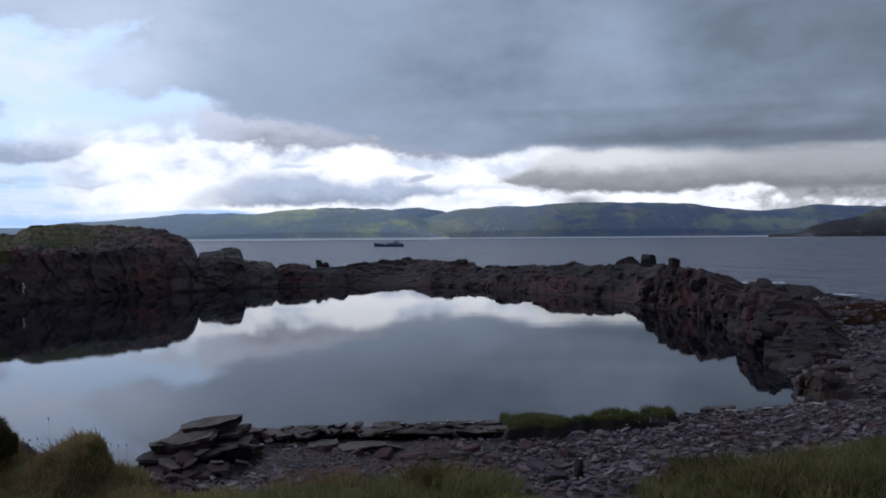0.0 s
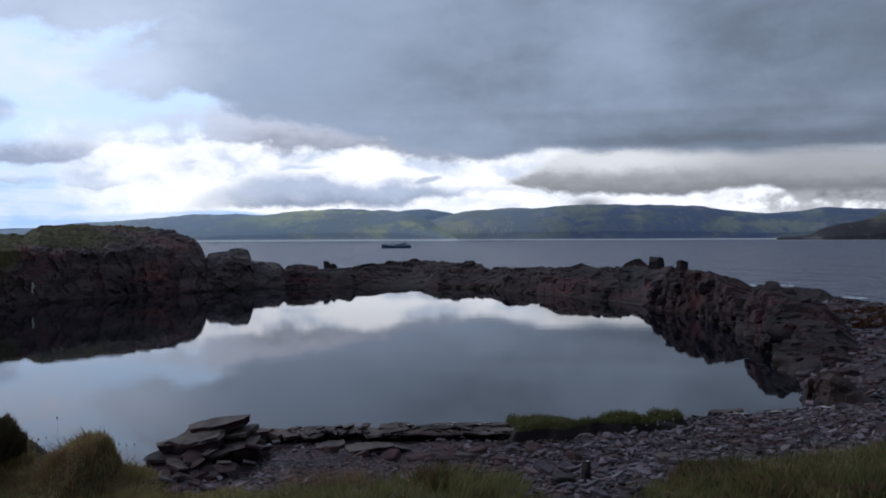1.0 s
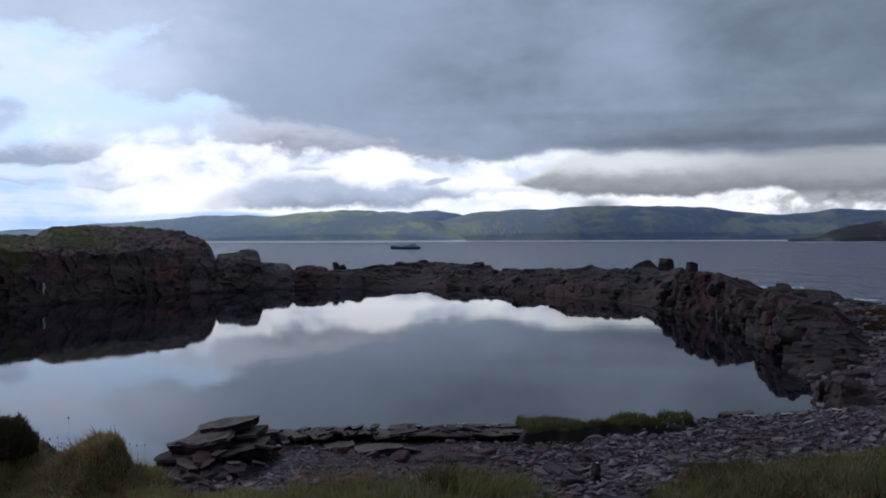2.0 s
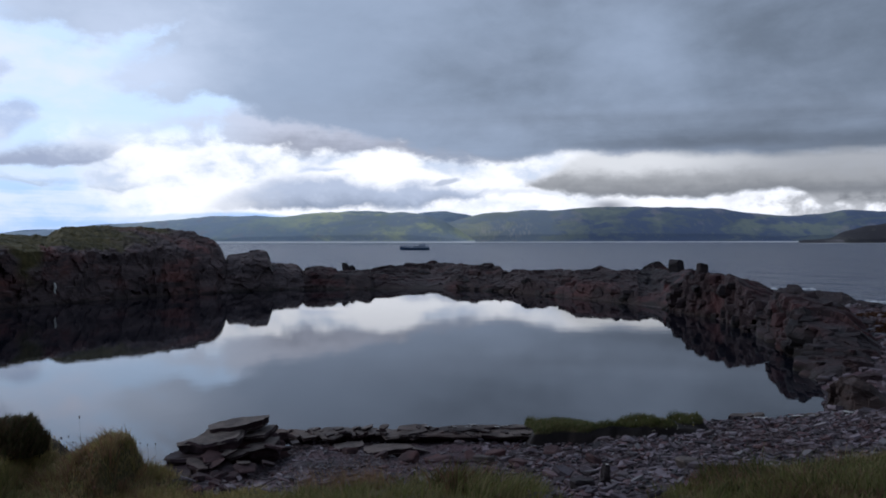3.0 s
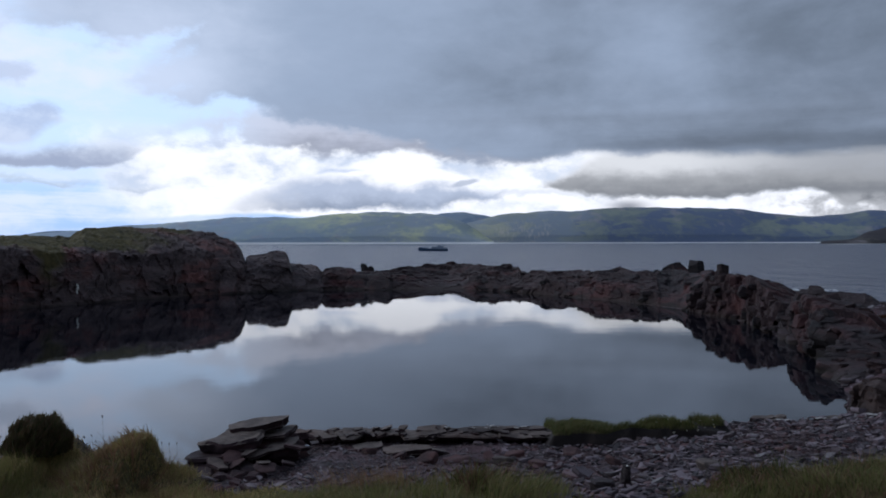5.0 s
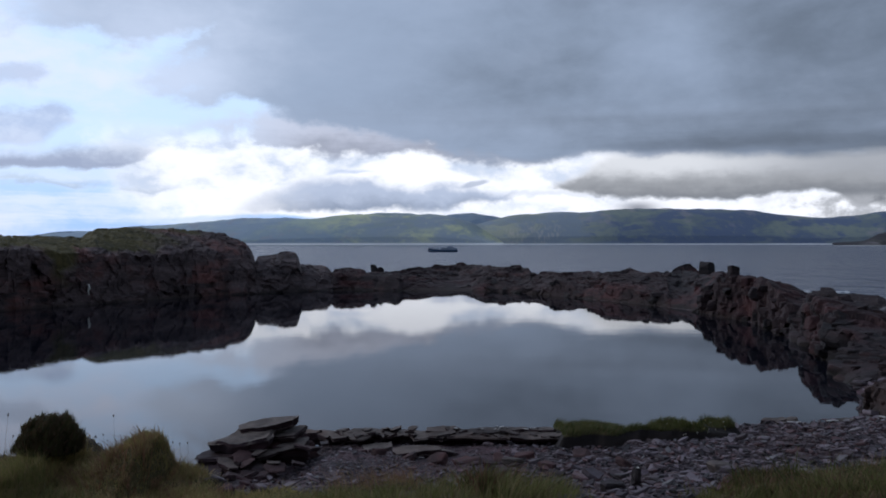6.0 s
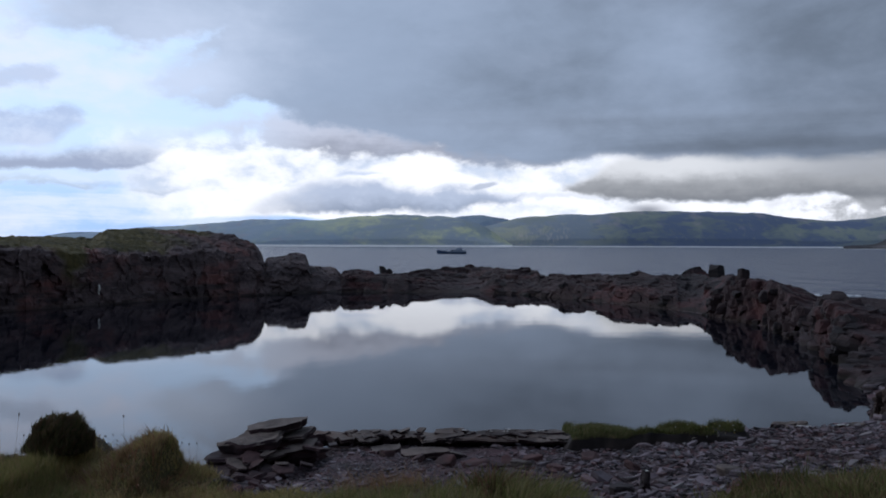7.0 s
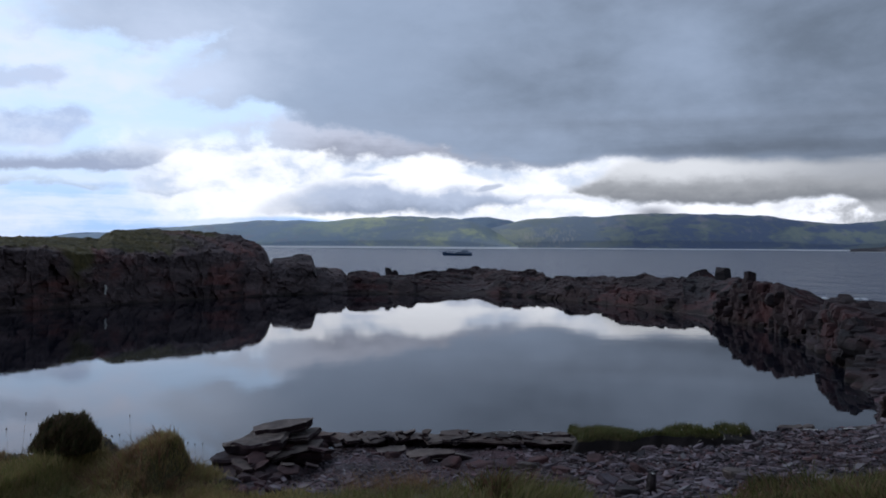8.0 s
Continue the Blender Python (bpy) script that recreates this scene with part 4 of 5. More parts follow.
def build_near_slabs():
    big = "stacked slabs by the pool"
    rows = [  # place, half size, turn
        ((-4.0, 17.0, 0.90), (0.66, 0.42, 0.085), (3, -10, 4), 31, "long thin slate slab tilted on top of a pile"),
        ((-4.36, 16.5, 0.69), (0.68, 0.50, 0.14), (4, -9, 3), 32, "thick brown slate slab resting on a pile"),
        ((-3.55, 16.95, 0.72), (0.46, 0.42, 0.075), (3, -8, -6), 33, "grey slate slab leaning on the pile"),
        ((-3.52, 16.6, 0.58), (0.44, 0.36, 0.05), (5, -10, 8), 34, "pale grey slab at the pile's edge"),
        ((-4.02, 16.3, 0.50), (0.42, 0.36, 0.05), (8, -6, 20), 39, "thin pale slab split off the pile"),
        ((-3.62, 16.75, 0.42), (0.60, 0.45, 0.15), (3, -9, 5), 40, "dark thick slab below the pale one"),
        ((-4.62, 16.3, 0.47), (0.66, 0.5, 0.07), (2, -4, -4), 35, "dark broken slab at the pile's base"),
        ((-4.70, 16.0, 0.34), (0.66, 0.5, 0.07), (4, -5, 16), 36, "reddish layered slab at the pile's base"),
        ((-4.75, 15.7, 0.20), (0.58, 0.5, 0.10), (3, 4, -18), 37, "dark blocky slab under the slab pile"),
        ((-4.05, 15.6, 0.22), (0.42, 0.4, 0.12), (8, -9, 34), 38, "dark reddish slab under the slab pile"),
    ]
    for (x, y, z), size, turn, seed, label in rows:
        slab_stone("slab", (x, y, z - 0.07), size, turn, seed, RED_AND_SHADE if seed in (35, 36, 37, 38, 40) else SLAB, label, "slab", big)
    for k, (x, y, z, s) in enumerate(((-3.85, 16.85, 0.36, (0.62, 0.34, 0.36)), (-4.45, 16.6, 0.30, (0.6, 0.4, 0.36)), (-3.4, 17.05, 0.30, (0.4, 0.3, 0.34)))):
        stone("core_block", (x, y, z), s, (2, -8, 6), 730 + k, RED_STONE, "dark reddish block inside the slab pile", "rock", 1.0, 4, "blocks inside the pile")
    rng = np.random.RandomState(58)
    for k in range(34):
        x, y, s = rng.uniform(-5.0, -3.6), rng.uniform(14.7, 16.1), rng.uniform(0.10, 0.28)
        stone("rubble_stone", (x, y, max(0.05, ground_at(x, y)) + 0.1 * s + 0.05), (s * 1.2, s, s * 0.6), (rng.normal(0, 12), rng.normal(-6, 12), rng.uniform(0, 180)), 740 + k, RED_AND_SHADE,
              "dark reddish broken stone below the slab pile", "stone", 1.0, 3, "rubble below the slabs")
    for k in range(44):
        x, y, s = rng.uniform(-3.6, -2.2), rng.uniform(8.8, 13.5), rng.uniform(0.04, 0.11)
        if turf_zone(np.array([x]), np.array([y]))[0] < 0.5:
            stone("rubble_stone", (x, y, ground_at(x, y) + 0.25 * s), (s * 1.3, s, s * 0.55), (rng.normal(0, 12), rng.normal(-6, 12), rng.uniform(0, 180)), 1740 + k, RED_AND_SHADE,
                  "dark reddish broken stone on the bank below the turf", "stone", 1.0, 3, "rubble below the turf")
    for k in range(14):
        x, y = rng.uniform(-4.7, -3.0), rng.uniform(15.4, 16.8)
        w = rng.uniform(0.12, 0.3)
        slab_stone("slate_fragment", (x, y, 0.35 + 0.12 * (y - 15.4) + rng.uniform(0, 0.1)), (w, w * 0.7, w * 0.13), (rng.normal(6, 8), rng.normal(-8, 8), rng.uniform(0, 180)), 770 + k, RED_STONE if k % 3 else SLAB,
                   "loose slate fragment on the slab pile", "slate fragment", "fragments on the pile")
    ledge = "ledge stones along the shore"
    rng = np.random.RandomState(55)
    rows = []
    x = -3.75
    while x < 2.0:
        w = rng.uniform(0.28, 0.6)
        rows.append(((x + w, 18.27 + rng.uniform(-0.12, 0.15), rng.uniform(0.30, 0.36)), (w, rng.uniform(0.32, 0.42), rng.uniform(0.12, 0.16)),
                     (rng.uniform(-2, 3), rng.uniform(-3, 2), rng.uniform(-14, 14)), 600 + len(rows)))
        x += w * 1.4
    # thin plates that overhang them
    x = -2.9
    while x < -0.6:
        w = rng.uniform(0.2, 0.42)
        rows.append(((x + w, 17.92 + rng.uniform(-0.12, 0.15), rng.uniform(0.46, 0.54)), (w, rng.uniform(0.25, 0.36), rng.uniform(0.035, 0.065)),
                     (rng.uniform(0, 6), rng.uniform(-7, 4), rng.uniform(-30, 30)), 640 + len(rows)))
        x += w * 1.5
    rows += [((0.15, 17.9, 0.50), (0.95, 0.42, 0.050), (2, 1, 2), 691), ((1.45, 17.95, 0.50), (0.85, 0.40, 0.050), (2, 0, -3), 692), ((0.55, 18.1, 0.57), (0.5, 0.25, 0.03), (3, -2, 12), 693),
             ((1.15, 18.15, 0.575), (0.35, 0.22, 0.03), (3, 2, 40), 694), ((-0.45, 18.15, 0.56), (0.35, 0.25, 0.05), (2, -3, 10), 695), ((1.75, 18.2, 0.57), (0.3, 0.2, 0.035), (2, -3, -25), 696)]
    for k in range(44):
        w = rng.uniform(0.08, 0.2)
        rows.append(((rng.uniform(-2.7, 2.1), rng.uniform(17.7, 18.3), 0.54 + rng.uniform(-0.03, 0.05)), (w, w * 0.7, w * rng.uniform(0.15, 0.3)), (rng.normal(4, 8), rng.normal(-3, 8), rng.uniform(0, 180)), 800 + k))
    for (x, y, z), size, turn, seed in rows:
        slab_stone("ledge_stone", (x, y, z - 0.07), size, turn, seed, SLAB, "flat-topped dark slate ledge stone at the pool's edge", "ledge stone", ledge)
    rng = np.random.RandomState(61)
    spots = [(rng.uniform(-0.2, 1.7), rng.uniform(17.9, 18.15), 0.57, rng.uniform(0.03, 0.065)) for k in range(14)]
    spots += [(7.75, 19.8, 0.0, 0.13), (7.95, 19.85, 0.0, 0.09), (8.75, 20.0, 0.0, 0.12), (8.95, 20.05, 0.0, 0.08), (10.35, 20.7, 0.0, 0.15), (10.65, 20.75, 0.0, 0.12)]
    for k, (x, y, z, w) in enumerate(spots):
        slab_stone("pale_chip", (x, y, z or ground_at(x, y) + 0.09), (w, w * 0.6, w * 0.22), (rng.normal(5, 6), rng.normal(-3, 6), rng.uniform(-25, 25)), 860 + k, PALE,
                   "small pale slate chip at the pool's edge", "stone chip", "pale chips by the water")
    rows = [
        ("flat_stone", (-0.92, 16.3, 0.36), (0.52, 0.35, 0.085), (2, -4, 6), 61, "wide flat pale grey stone lying on gravel"),
        ("flat_stone", (-1.75, 17.0, 0.36), (0.36, 0.3, 0.10), (0, -5, 10), 62, "flat grey stone lying on gravel"),
        ("flat_stone", (-0.32, 16.5, 0.36), (0.22, 0.16, 0.07), (0, 14, 30), 63, "small upright grey stone on gravel"),
        ("boulder", (0.1, 14.6, 0.62), (0.30, 0.24, 0.15), (0, -8, 10), 64, "reddish brown boulder half sunk in gravel"),
        ("boulder", (1.15, 15.6, 0.55), (0.24, 0.2, 0.15), (0, -12, 20), 65, "reddish angular boulder on gravel"),
        ("boulder", (1.45, 14.2, 0.68), (0.17, 0.16, 0.13), (0, 0, 0), 66, "small dark red boulder on gravel"),
        ("boulder", (0.85, 14.3, 0.66), (0.22, 0.2, 0.10), (0, 5, 50), 67, "low grey boulder on gravel"),
        ("boulder", (3.3, 12.8, 0.98), (0.30, 0.25, 0.12), (0, 4, 80), 68, "low reddish boulder among slates"),
        ("boulder", (4.0, 13.0, 1.02), (0.25, 0.2, 0.12), (0, 0, 20), 69, "dark brown boulder among slates"),
        ("boulder", (2.3, 16.2, 0.48), (0.22, 0.2, 0.13), (0, -15, 60), 70, "reddish boulder under the grass tussock"),
        ("boulder", (7.55, 20.3, 0.28), (0.34, 0.2, 0.10), (0, 0, 10), 71, "dark flat boulder at the water's edge"),
        ("boulder", (7.7, 19.9, 0.30), (0.26, 0.16, 0.05), (0, 5, 0), 72, "pale flat boulder at the water's edge"),
        ("boulder", (8.0, 20.35, 0.3), (0.22, 0.2, 0.16), (0, -8, 40), 74, "dark humped boulder at the water's edge"),
        ("boulder", (9.3, 20.4, 0.30), (0.22, 0.16, 0.07), (0, -5, 30), 73, "grey flat boulder at the water's edge"),
    ]
    for name, place, size, turn, seed, label in rows:
        place = (place[0], place[1], ground_at(place[0], place[1]) + size[2] * 0.55)
        if name == "flat_stone" or seed in (71, 72, 73):
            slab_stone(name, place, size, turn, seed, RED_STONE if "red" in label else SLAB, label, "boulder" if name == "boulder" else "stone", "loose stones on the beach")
            continue
        stone(name, place, size, turn, seed, RED_STONE if "red" in label else SLAB, label, "boulder" if name == "boulder" else "stone", 0.6, 3, "loose stones on the beach")
    rng = np.random.RandomState(59)
    for k in range(22):
        x, y, s = rng.uniform(-1.8, 3.2), rng.uniform(12.2, 16.4), rng.uniform(0.07, 0.19)
        stone("boulder", (x, y, ground_at(x, y) + s * 0.3), (s * 1.25, s, s * 0.62), (rng.normal(0, 10), rng.normal(-6, 12), rng.uniform(0, 180)), 900 + k, RED_STONE,
              "small purple-red angular stone on the dark gravel", "stone", 0.7, 3, "red stones on the beach")
    crag([(10.7, 22.6, 0.7, 0.1, 0.95, 0.7), (10.58, 21.9, 0.85, 0.1, 1.0, 0.6), (10.62, 21.2, 0.85, 0.12, 1.0, 0.6), (11.0, 20.95, 0.72, 0.2, 0.92, 0.7), (11.4, 20.9, 0.5, 0.25, 0.62, 0.7), (11.8, 20.9, 0.2, 0.3, 0.3, 0.6)],
         "broken brown rock block at the pool's corner", 141, RUSTY, 0.05, 0.32, 0, 0.2, centre=(8.0, 20.0), base=-0.4, radial=False, upright=0.3, tail=1.0, chunks=8, chunk=(0.08, 0.2))
    for k, (x, y, s) in enumerate([(13.9, 27.0, 0.5), (15.3, 29.0, 0.6), (16.5, 32.5, 0.6), (17.8, 36.0, 0.7), (18.8, 40.0, 0.7), (13.3, 25.2, 0.4), (19.6, 37.5, 0.5), (15.2, 25.4, 0.35)]):
        stone("boulder", (x, y, ground_at(x, y) + s * 0.2), (s, s * 0.8, s * 0.45), (0, 6, 37 * k), 90 + k, RIM, "dark broken boulder on the slate slope", "boulder", 0.8, 4, "boulders on the slope", 0.11)
    base = new("marker_stone")
    base.matrix_world = pose(1.68, 8.15, ground_at(1.68, 8.15) - 0.03, 3, 6, 0)
    tagged(base, "small dark upright stone with a pale chipped tip", "stone")
    part("shaft", rough_shaft(), DARK_STONE, base).location = (0, 0, 0.02)
    part("tip", facet_rock((0.018, 0.015, 0.011), 122, 2, 0.0, 0.1), STREAK, base, "pale chipped tip").location = (-0.012, 0, 0.285)
    stone("boulder", (1.53, 8.42, ground_at(1.53, 8.42) + 0.05), (0.16, 0.13, 0.10), (0, 0, 15), 121, DARK_STONE, "dark flat stone beside the upright one", "boulder", 0.5, 3)


build_near_slabs()


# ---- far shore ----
# haze mixed into these greens; the east stretch paler as if sunlit
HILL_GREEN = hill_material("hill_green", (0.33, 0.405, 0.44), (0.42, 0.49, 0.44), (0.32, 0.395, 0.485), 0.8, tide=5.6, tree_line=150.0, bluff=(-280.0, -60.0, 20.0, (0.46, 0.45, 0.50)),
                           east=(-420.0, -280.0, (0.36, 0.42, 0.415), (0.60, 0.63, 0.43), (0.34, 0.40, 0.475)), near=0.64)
# the eastern stretch is painted dark for cloud shadow
HILL_SHADOWED = hill_material("hill_dark", (0.29, 0.33, 0.33), (0.40, 0.42, 0.34), (0.28, 0.33, 0.39), 0.9, tide=2.6, tree_line=160.0, bluff=(110.0, 330.0, 60.0, (0.56, 0.52, 0.48)),
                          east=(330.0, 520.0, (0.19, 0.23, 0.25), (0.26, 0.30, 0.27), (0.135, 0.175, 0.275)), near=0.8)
# blue-grey distance haze is part of these two base colours
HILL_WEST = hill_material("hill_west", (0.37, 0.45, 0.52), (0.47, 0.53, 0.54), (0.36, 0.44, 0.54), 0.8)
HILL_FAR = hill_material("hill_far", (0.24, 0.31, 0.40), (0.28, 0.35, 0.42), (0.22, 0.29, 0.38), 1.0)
HEADLAND = hill_material("headland", (0.105, 0.108, 0.108), (0.175, 0.17, 0.135), (0.060, 0.056, 0.062), 1.0, 0.2)


def hill(name, crest, dist, foot, material, label, seed, cols=240, rows=46, bumps=7.0, near=1.0, shore=3.0):
    """A long hill across the water; crest: (x, height) along it, at one distance, with its foot nearer."""
    xs, hs = [c[0] for c in crest], [c[1] for c in crest]
    u = np.linspace(xs[0], xs[-1], cols)
    h = np.interp(u, xs, hs)
    kern = np.ones(5) / 5
    h = np.convolve(np.pad(h, 2, mode="edge"), kern, "valid")
    v = np.concatenate([[0, 0.03, 0.07], np.linspace(0.085, 1, rows), [1.15, 1.5]])
    uu, vv = np.meshgrid(u, v)
    y = foot + (dist - foot) * vv
    x = uu * (y / dist)
    shape = np.where(vv <= 1, np.sin(np.clip(vv, 0, 1) * math.pi / 2) ** 0.8, 1 - (vv - 1) * 1.2)
    z = h[None, :] * shape
    p = np.stack([x.ravel() * 0.006, y.ravel() * 0.006, 0 * x.ravel()], -1)
    gully = fractal(p, 4, seed).reshape(z.shape)
    z = z + gully * bumps * np.sin(np.clip(vv, 0, 1) * math.pi) + fractal(p * 5, 3, seed + 7).reshape(z.shape) * bumps * 0.26 * vv.clip(0, 1)
    # low foot rows that carry the glitter's pale colour
    z[0], z[1], z[2] = -1.5, 0.36 * shore, np.minimum(shore, np.maximum(h, 0.5))
    y = y + gully * (dist - foot) * 0.06 * np.sin(np.clip(vv, 0, 1) * math.pi)
    x, y, z = x * near, y * near, 4.6 * (1 - near) * (z > 5) + z * near
    me = shell(name, np.stack([x.ravel(), y.ravel(), z.ravel()], -1), lattice(len(v), cols)[:, ::-1], material, True)
    return tagged(new(name, me), label, "hill", kind="structure")


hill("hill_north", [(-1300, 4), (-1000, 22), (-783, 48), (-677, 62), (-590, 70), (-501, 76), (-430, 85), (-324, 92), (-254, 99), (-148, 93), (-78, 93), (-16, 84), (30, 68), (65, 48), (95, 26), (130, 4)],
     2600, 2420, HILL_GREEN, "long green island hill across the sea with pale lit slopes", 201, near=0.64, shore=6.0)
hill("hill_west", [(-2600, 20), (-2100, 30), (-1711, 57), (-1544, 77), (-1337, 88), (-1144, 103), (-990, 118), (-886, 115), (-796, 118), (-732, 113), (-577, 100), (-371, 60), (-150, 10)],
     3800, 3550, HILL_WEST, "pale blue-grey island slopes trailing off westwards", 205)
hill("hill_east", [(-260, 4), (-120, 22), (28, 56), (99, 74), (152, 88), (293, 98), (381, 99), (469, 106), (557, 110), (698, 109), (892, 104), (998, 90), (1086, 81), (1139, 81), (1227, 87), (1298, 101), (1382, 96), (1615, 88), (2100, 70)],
     2600, 2400, HILL_SHADOWED, "long dark green island hill in cloud shadow across the sea", 211, near=0.8)
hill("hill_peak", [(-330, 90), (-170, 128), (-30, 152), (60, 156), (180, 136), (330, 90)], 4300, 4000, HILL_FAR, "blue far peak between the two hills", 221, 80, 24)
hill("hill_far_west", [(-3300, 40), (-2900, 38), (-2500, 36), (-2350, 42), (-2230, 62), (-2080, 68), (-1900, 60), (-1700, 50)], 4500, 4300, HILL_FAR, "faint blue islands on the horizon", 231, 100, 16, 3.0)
hill("headland", [(582, 0.3), (595, 1.8), (612, 3.2), (630, 4.5), (640, 7.5), (653, 15), (668, 20), (688, 26), (708, 27), (730, 32), (752, 42), (810, 53), (900, 66), (1100, 80)], 1320, 1230, HEADLAND, "dark rocky headland running out into the sea", 241, 200, 30, 4.0, shore=1.0)


# ---- ferry ----
def build_boat():
    base = new("motor_vessel")
    base.matrix_world = pose(-9.85, 440, -0.45, 0, 0, 2) @ Matrix.Scale(0.84, 4)
    tagged(base, "small blue working vessel crossing the sea", "boat")
    # hull: bow towards -x, sections along its length
    bm = bmesh.new()
    rings = []
    for k in range(13):
        t = k / 12
        x = -9 + 18 * t
        half = 2.3 * min(1, (t / 0.35) ** 0.6 + 0.02) * (1 - 0.08 * max(0, t - 0.8) / 0.2)
        deck = 1.35 + 1.15 * (max(0, 0.45 - t) / 0.45) ** 1.5 + 0.15 * max(0, t - 0.8) / 0.2
        rings.append([bm.verts.new((x - 0.5 * (1 - t) * (zz > 0.5), yy, zz)) for yy, zz in
                      ((-half, deck), (-half * 0.95, 0.6), (-half * 0.75, -0.4), (half * 0.75, -0.4), (half * 0.95, 0.6), (half, deck))])
    for a, b in zip(rings, rings[1:]):
        for i in range(6):
            bm.faces.new((a[i], a[(i + 1) % 6], b[(i + 1) % 6], b[i]))
    bm.faces.new(rings[0])
    bm.faces.new(rings[-1][::-1])
    bmesh.ops.recalc_face_normals(bm, faces=bm.faces)
    part("hull", bm, HULL_BLUE, base, "dark blue steel hull")

    def box(name, lo, hi, material, parent, label="", bevel=0.08):
        b = bmesh.new()
        bmesh.ops.create_cube(b, size=1.0)
        for v in b.verts:
            v.co = [(l + h) / 2 + c * (h - l) for c, l, h in zip(v.co, lo, hi)]
        bmesh.ops.bevel(b, geom=b.edges[:], offset=bevel, segments=2, affect="EDGES")
        return part(name, b, material, parent, label)

    box("deckhouse", (-1.5, -1.7, 1.3), (6.5, 1.7, 2.6), HULL_WHITE, base, "grey-white low deckhouse")
    cabin = box("wheelhouse", (2.6, -1.4, 2.6), (5.4, 1.4, 3.7), HULL_WHITE, base, "grey-white wheelhouse")
    for y in (-0.9, 0.0, 0.9):
        box("pane", (2.54, y - 0.35, 2.95), (2.62, y + 0.35, 3.45), DARK_GLASS, cabin, "dark glass pane", 0.02)
    for x in (0.0, 1.5, 3.0, 4.5):
        box("window", (x - 0.4, -1.74, 1.8), (x + 0.4, -1.68, 2.3), DARK_GLASS, base, "dark cabin window", 0.02)
    b = bmesh.new()
    bmesh.ops.create_cone(b, cap_ends=True, segments=10, radius1=0.16, radius2=0.08, depth=2.0, matrix=Matrix.Translation((5.6, 0, 4.4)) @ Matrix.Rotation(-0.6, 4, "Y"))
    part("mast", b, HULL_BLUE, base, "raked dark mast")
    box("funnel", (5.7, -0.5, 2.5), (6.3, 0.5, 3.3), HULL_BLUE, base, "dark funnel")
    box("foredeck_hatch", (-5.5, -1.0, 1.5), (-3.0, 1.0, 2.0), HULL_WHITE, base, "grey cargo hatch")
    box("rail", (-8.3, -1.9, 2.2), (-2.0, -1.85, 2.55), HULL_WHITE, base, "pale bow rail", 0.01)
    box("stern_rail", (6.5, -2.0, 1.5), (8.6, -1.95, 2.3), HULL_WHITE, base, "pale stern rail", 0.01)


build_boat()


# ---- grass and shrubs ----
def blades(x, y, z, length, width, rng, lean=0.5, sway=(0.04, 0.0)):
    """Tapered bent blades rooted at the points: vertices and faces."""
    n = len(x)
    a = rng.uniform(0, 2 * math.pi, n)
    tilt = np.abs(rng.normal(0, lean, n))
    dx, dy = np.cos(a) * tilt + sway[0], np.sin(a) * tilt + sway[1]
    wind = np.stack([x * 1.3, y * 1.3, 0 * x], -1)
    dx, dy = dx + 0.55 * smooth_noise(wind, 7), dy + 0.4 * smooth_noise(wind, 8)
    face = rng.uniform(0, math.pi, n)
    wx, wy = np.cos(face) * width / 2, np.sin(face) * width / 2
    pts = []
    for k, (h, side) in enumerate(((0.0, 1.0), (0.5, 0.8), (1.0, 0.0))):
        bend = h * h
        cx, cy, cz = x + dx * length * bend * 0.8, y + dy * length * bend * 0.8, z + length * h * (1 - 0.25 * tilt * h)
        if side:
            pts += [(cx - wx * side, cy - wy * side, cz), (cx + wx * side, cy + wy * side, cz)]
        else:
            pts += [(cx, cy, cz)]
    verts = np.stack([np.stack(p, -1) for p in pts], 1).reshape(-1, 3)
    i = np.arange(n)[:, None] * 5
    quads = (i + np.array([0, 1, 3, 2])).tolist()
    tris = (i + np.array([2, 3, 4])).tolist()
    return verts, quads + tris


def grass_patch(name, count, box, keep, length, width, material, label, seed, lean=0.45, category="grass", tuft=32):
    """Tufts of blades over a stretch of ground; keep: a function of x and y giving the share that grows there."""
    rng = np.random.RandomState(seed)
    many = max(1, count // tuft)
    cx, cy = rng.uniform(box[0], box[1], many), rng.uniform(box[2], box[3], many)
    clump = fractal(np.stack([cx * 2.5, cy * 2.5, 0 * cx], -1), 3, seed) * 0.5 + 0.5
    ok = rng.rand(many) < keep(cx, cy) * np.clip(0.35 + clump, 0, 1)
    cx, cy, clump = cx[ok], cy[ok], clump[ok]
    wide = fractal(np.stack([cx * 0.9, cy * 0.9, 0 * cx + 5], -1), 2, seed + 3)
    tall = (0.5 + 0.7 * clump) * np.clip(1 + 0.5 * wide, 0.4, 1.8) * rng.uniform(0.55, 1.25, len(cx))
    dx, dy = rng.normal(0, 1, (2, len(cx), tuft))
    size = 0.035 + 0.05 * rng.rand(len(cx), 1)
    x, y = (cx[:, None] + dx * size).ravel(), (cy[:, None] + dy * size).ravel()
    splay = (dx.ravel() * 0.28, dy.ravel() * 0.28)
    ln = np.repeat(tall, tuft) * rng.uniform(length[0], length[1], len(x))
    z = terrain(x, y) - 0.015
    v, f = blades(x, y, z, ln, width * rng.uniform(0.6, 1.4, len(x)), rng, lean * 0.7, splay)
    ob = new(name, shell(name, v, f, material))
    return tagged(ob, label, category, kind="stuff")


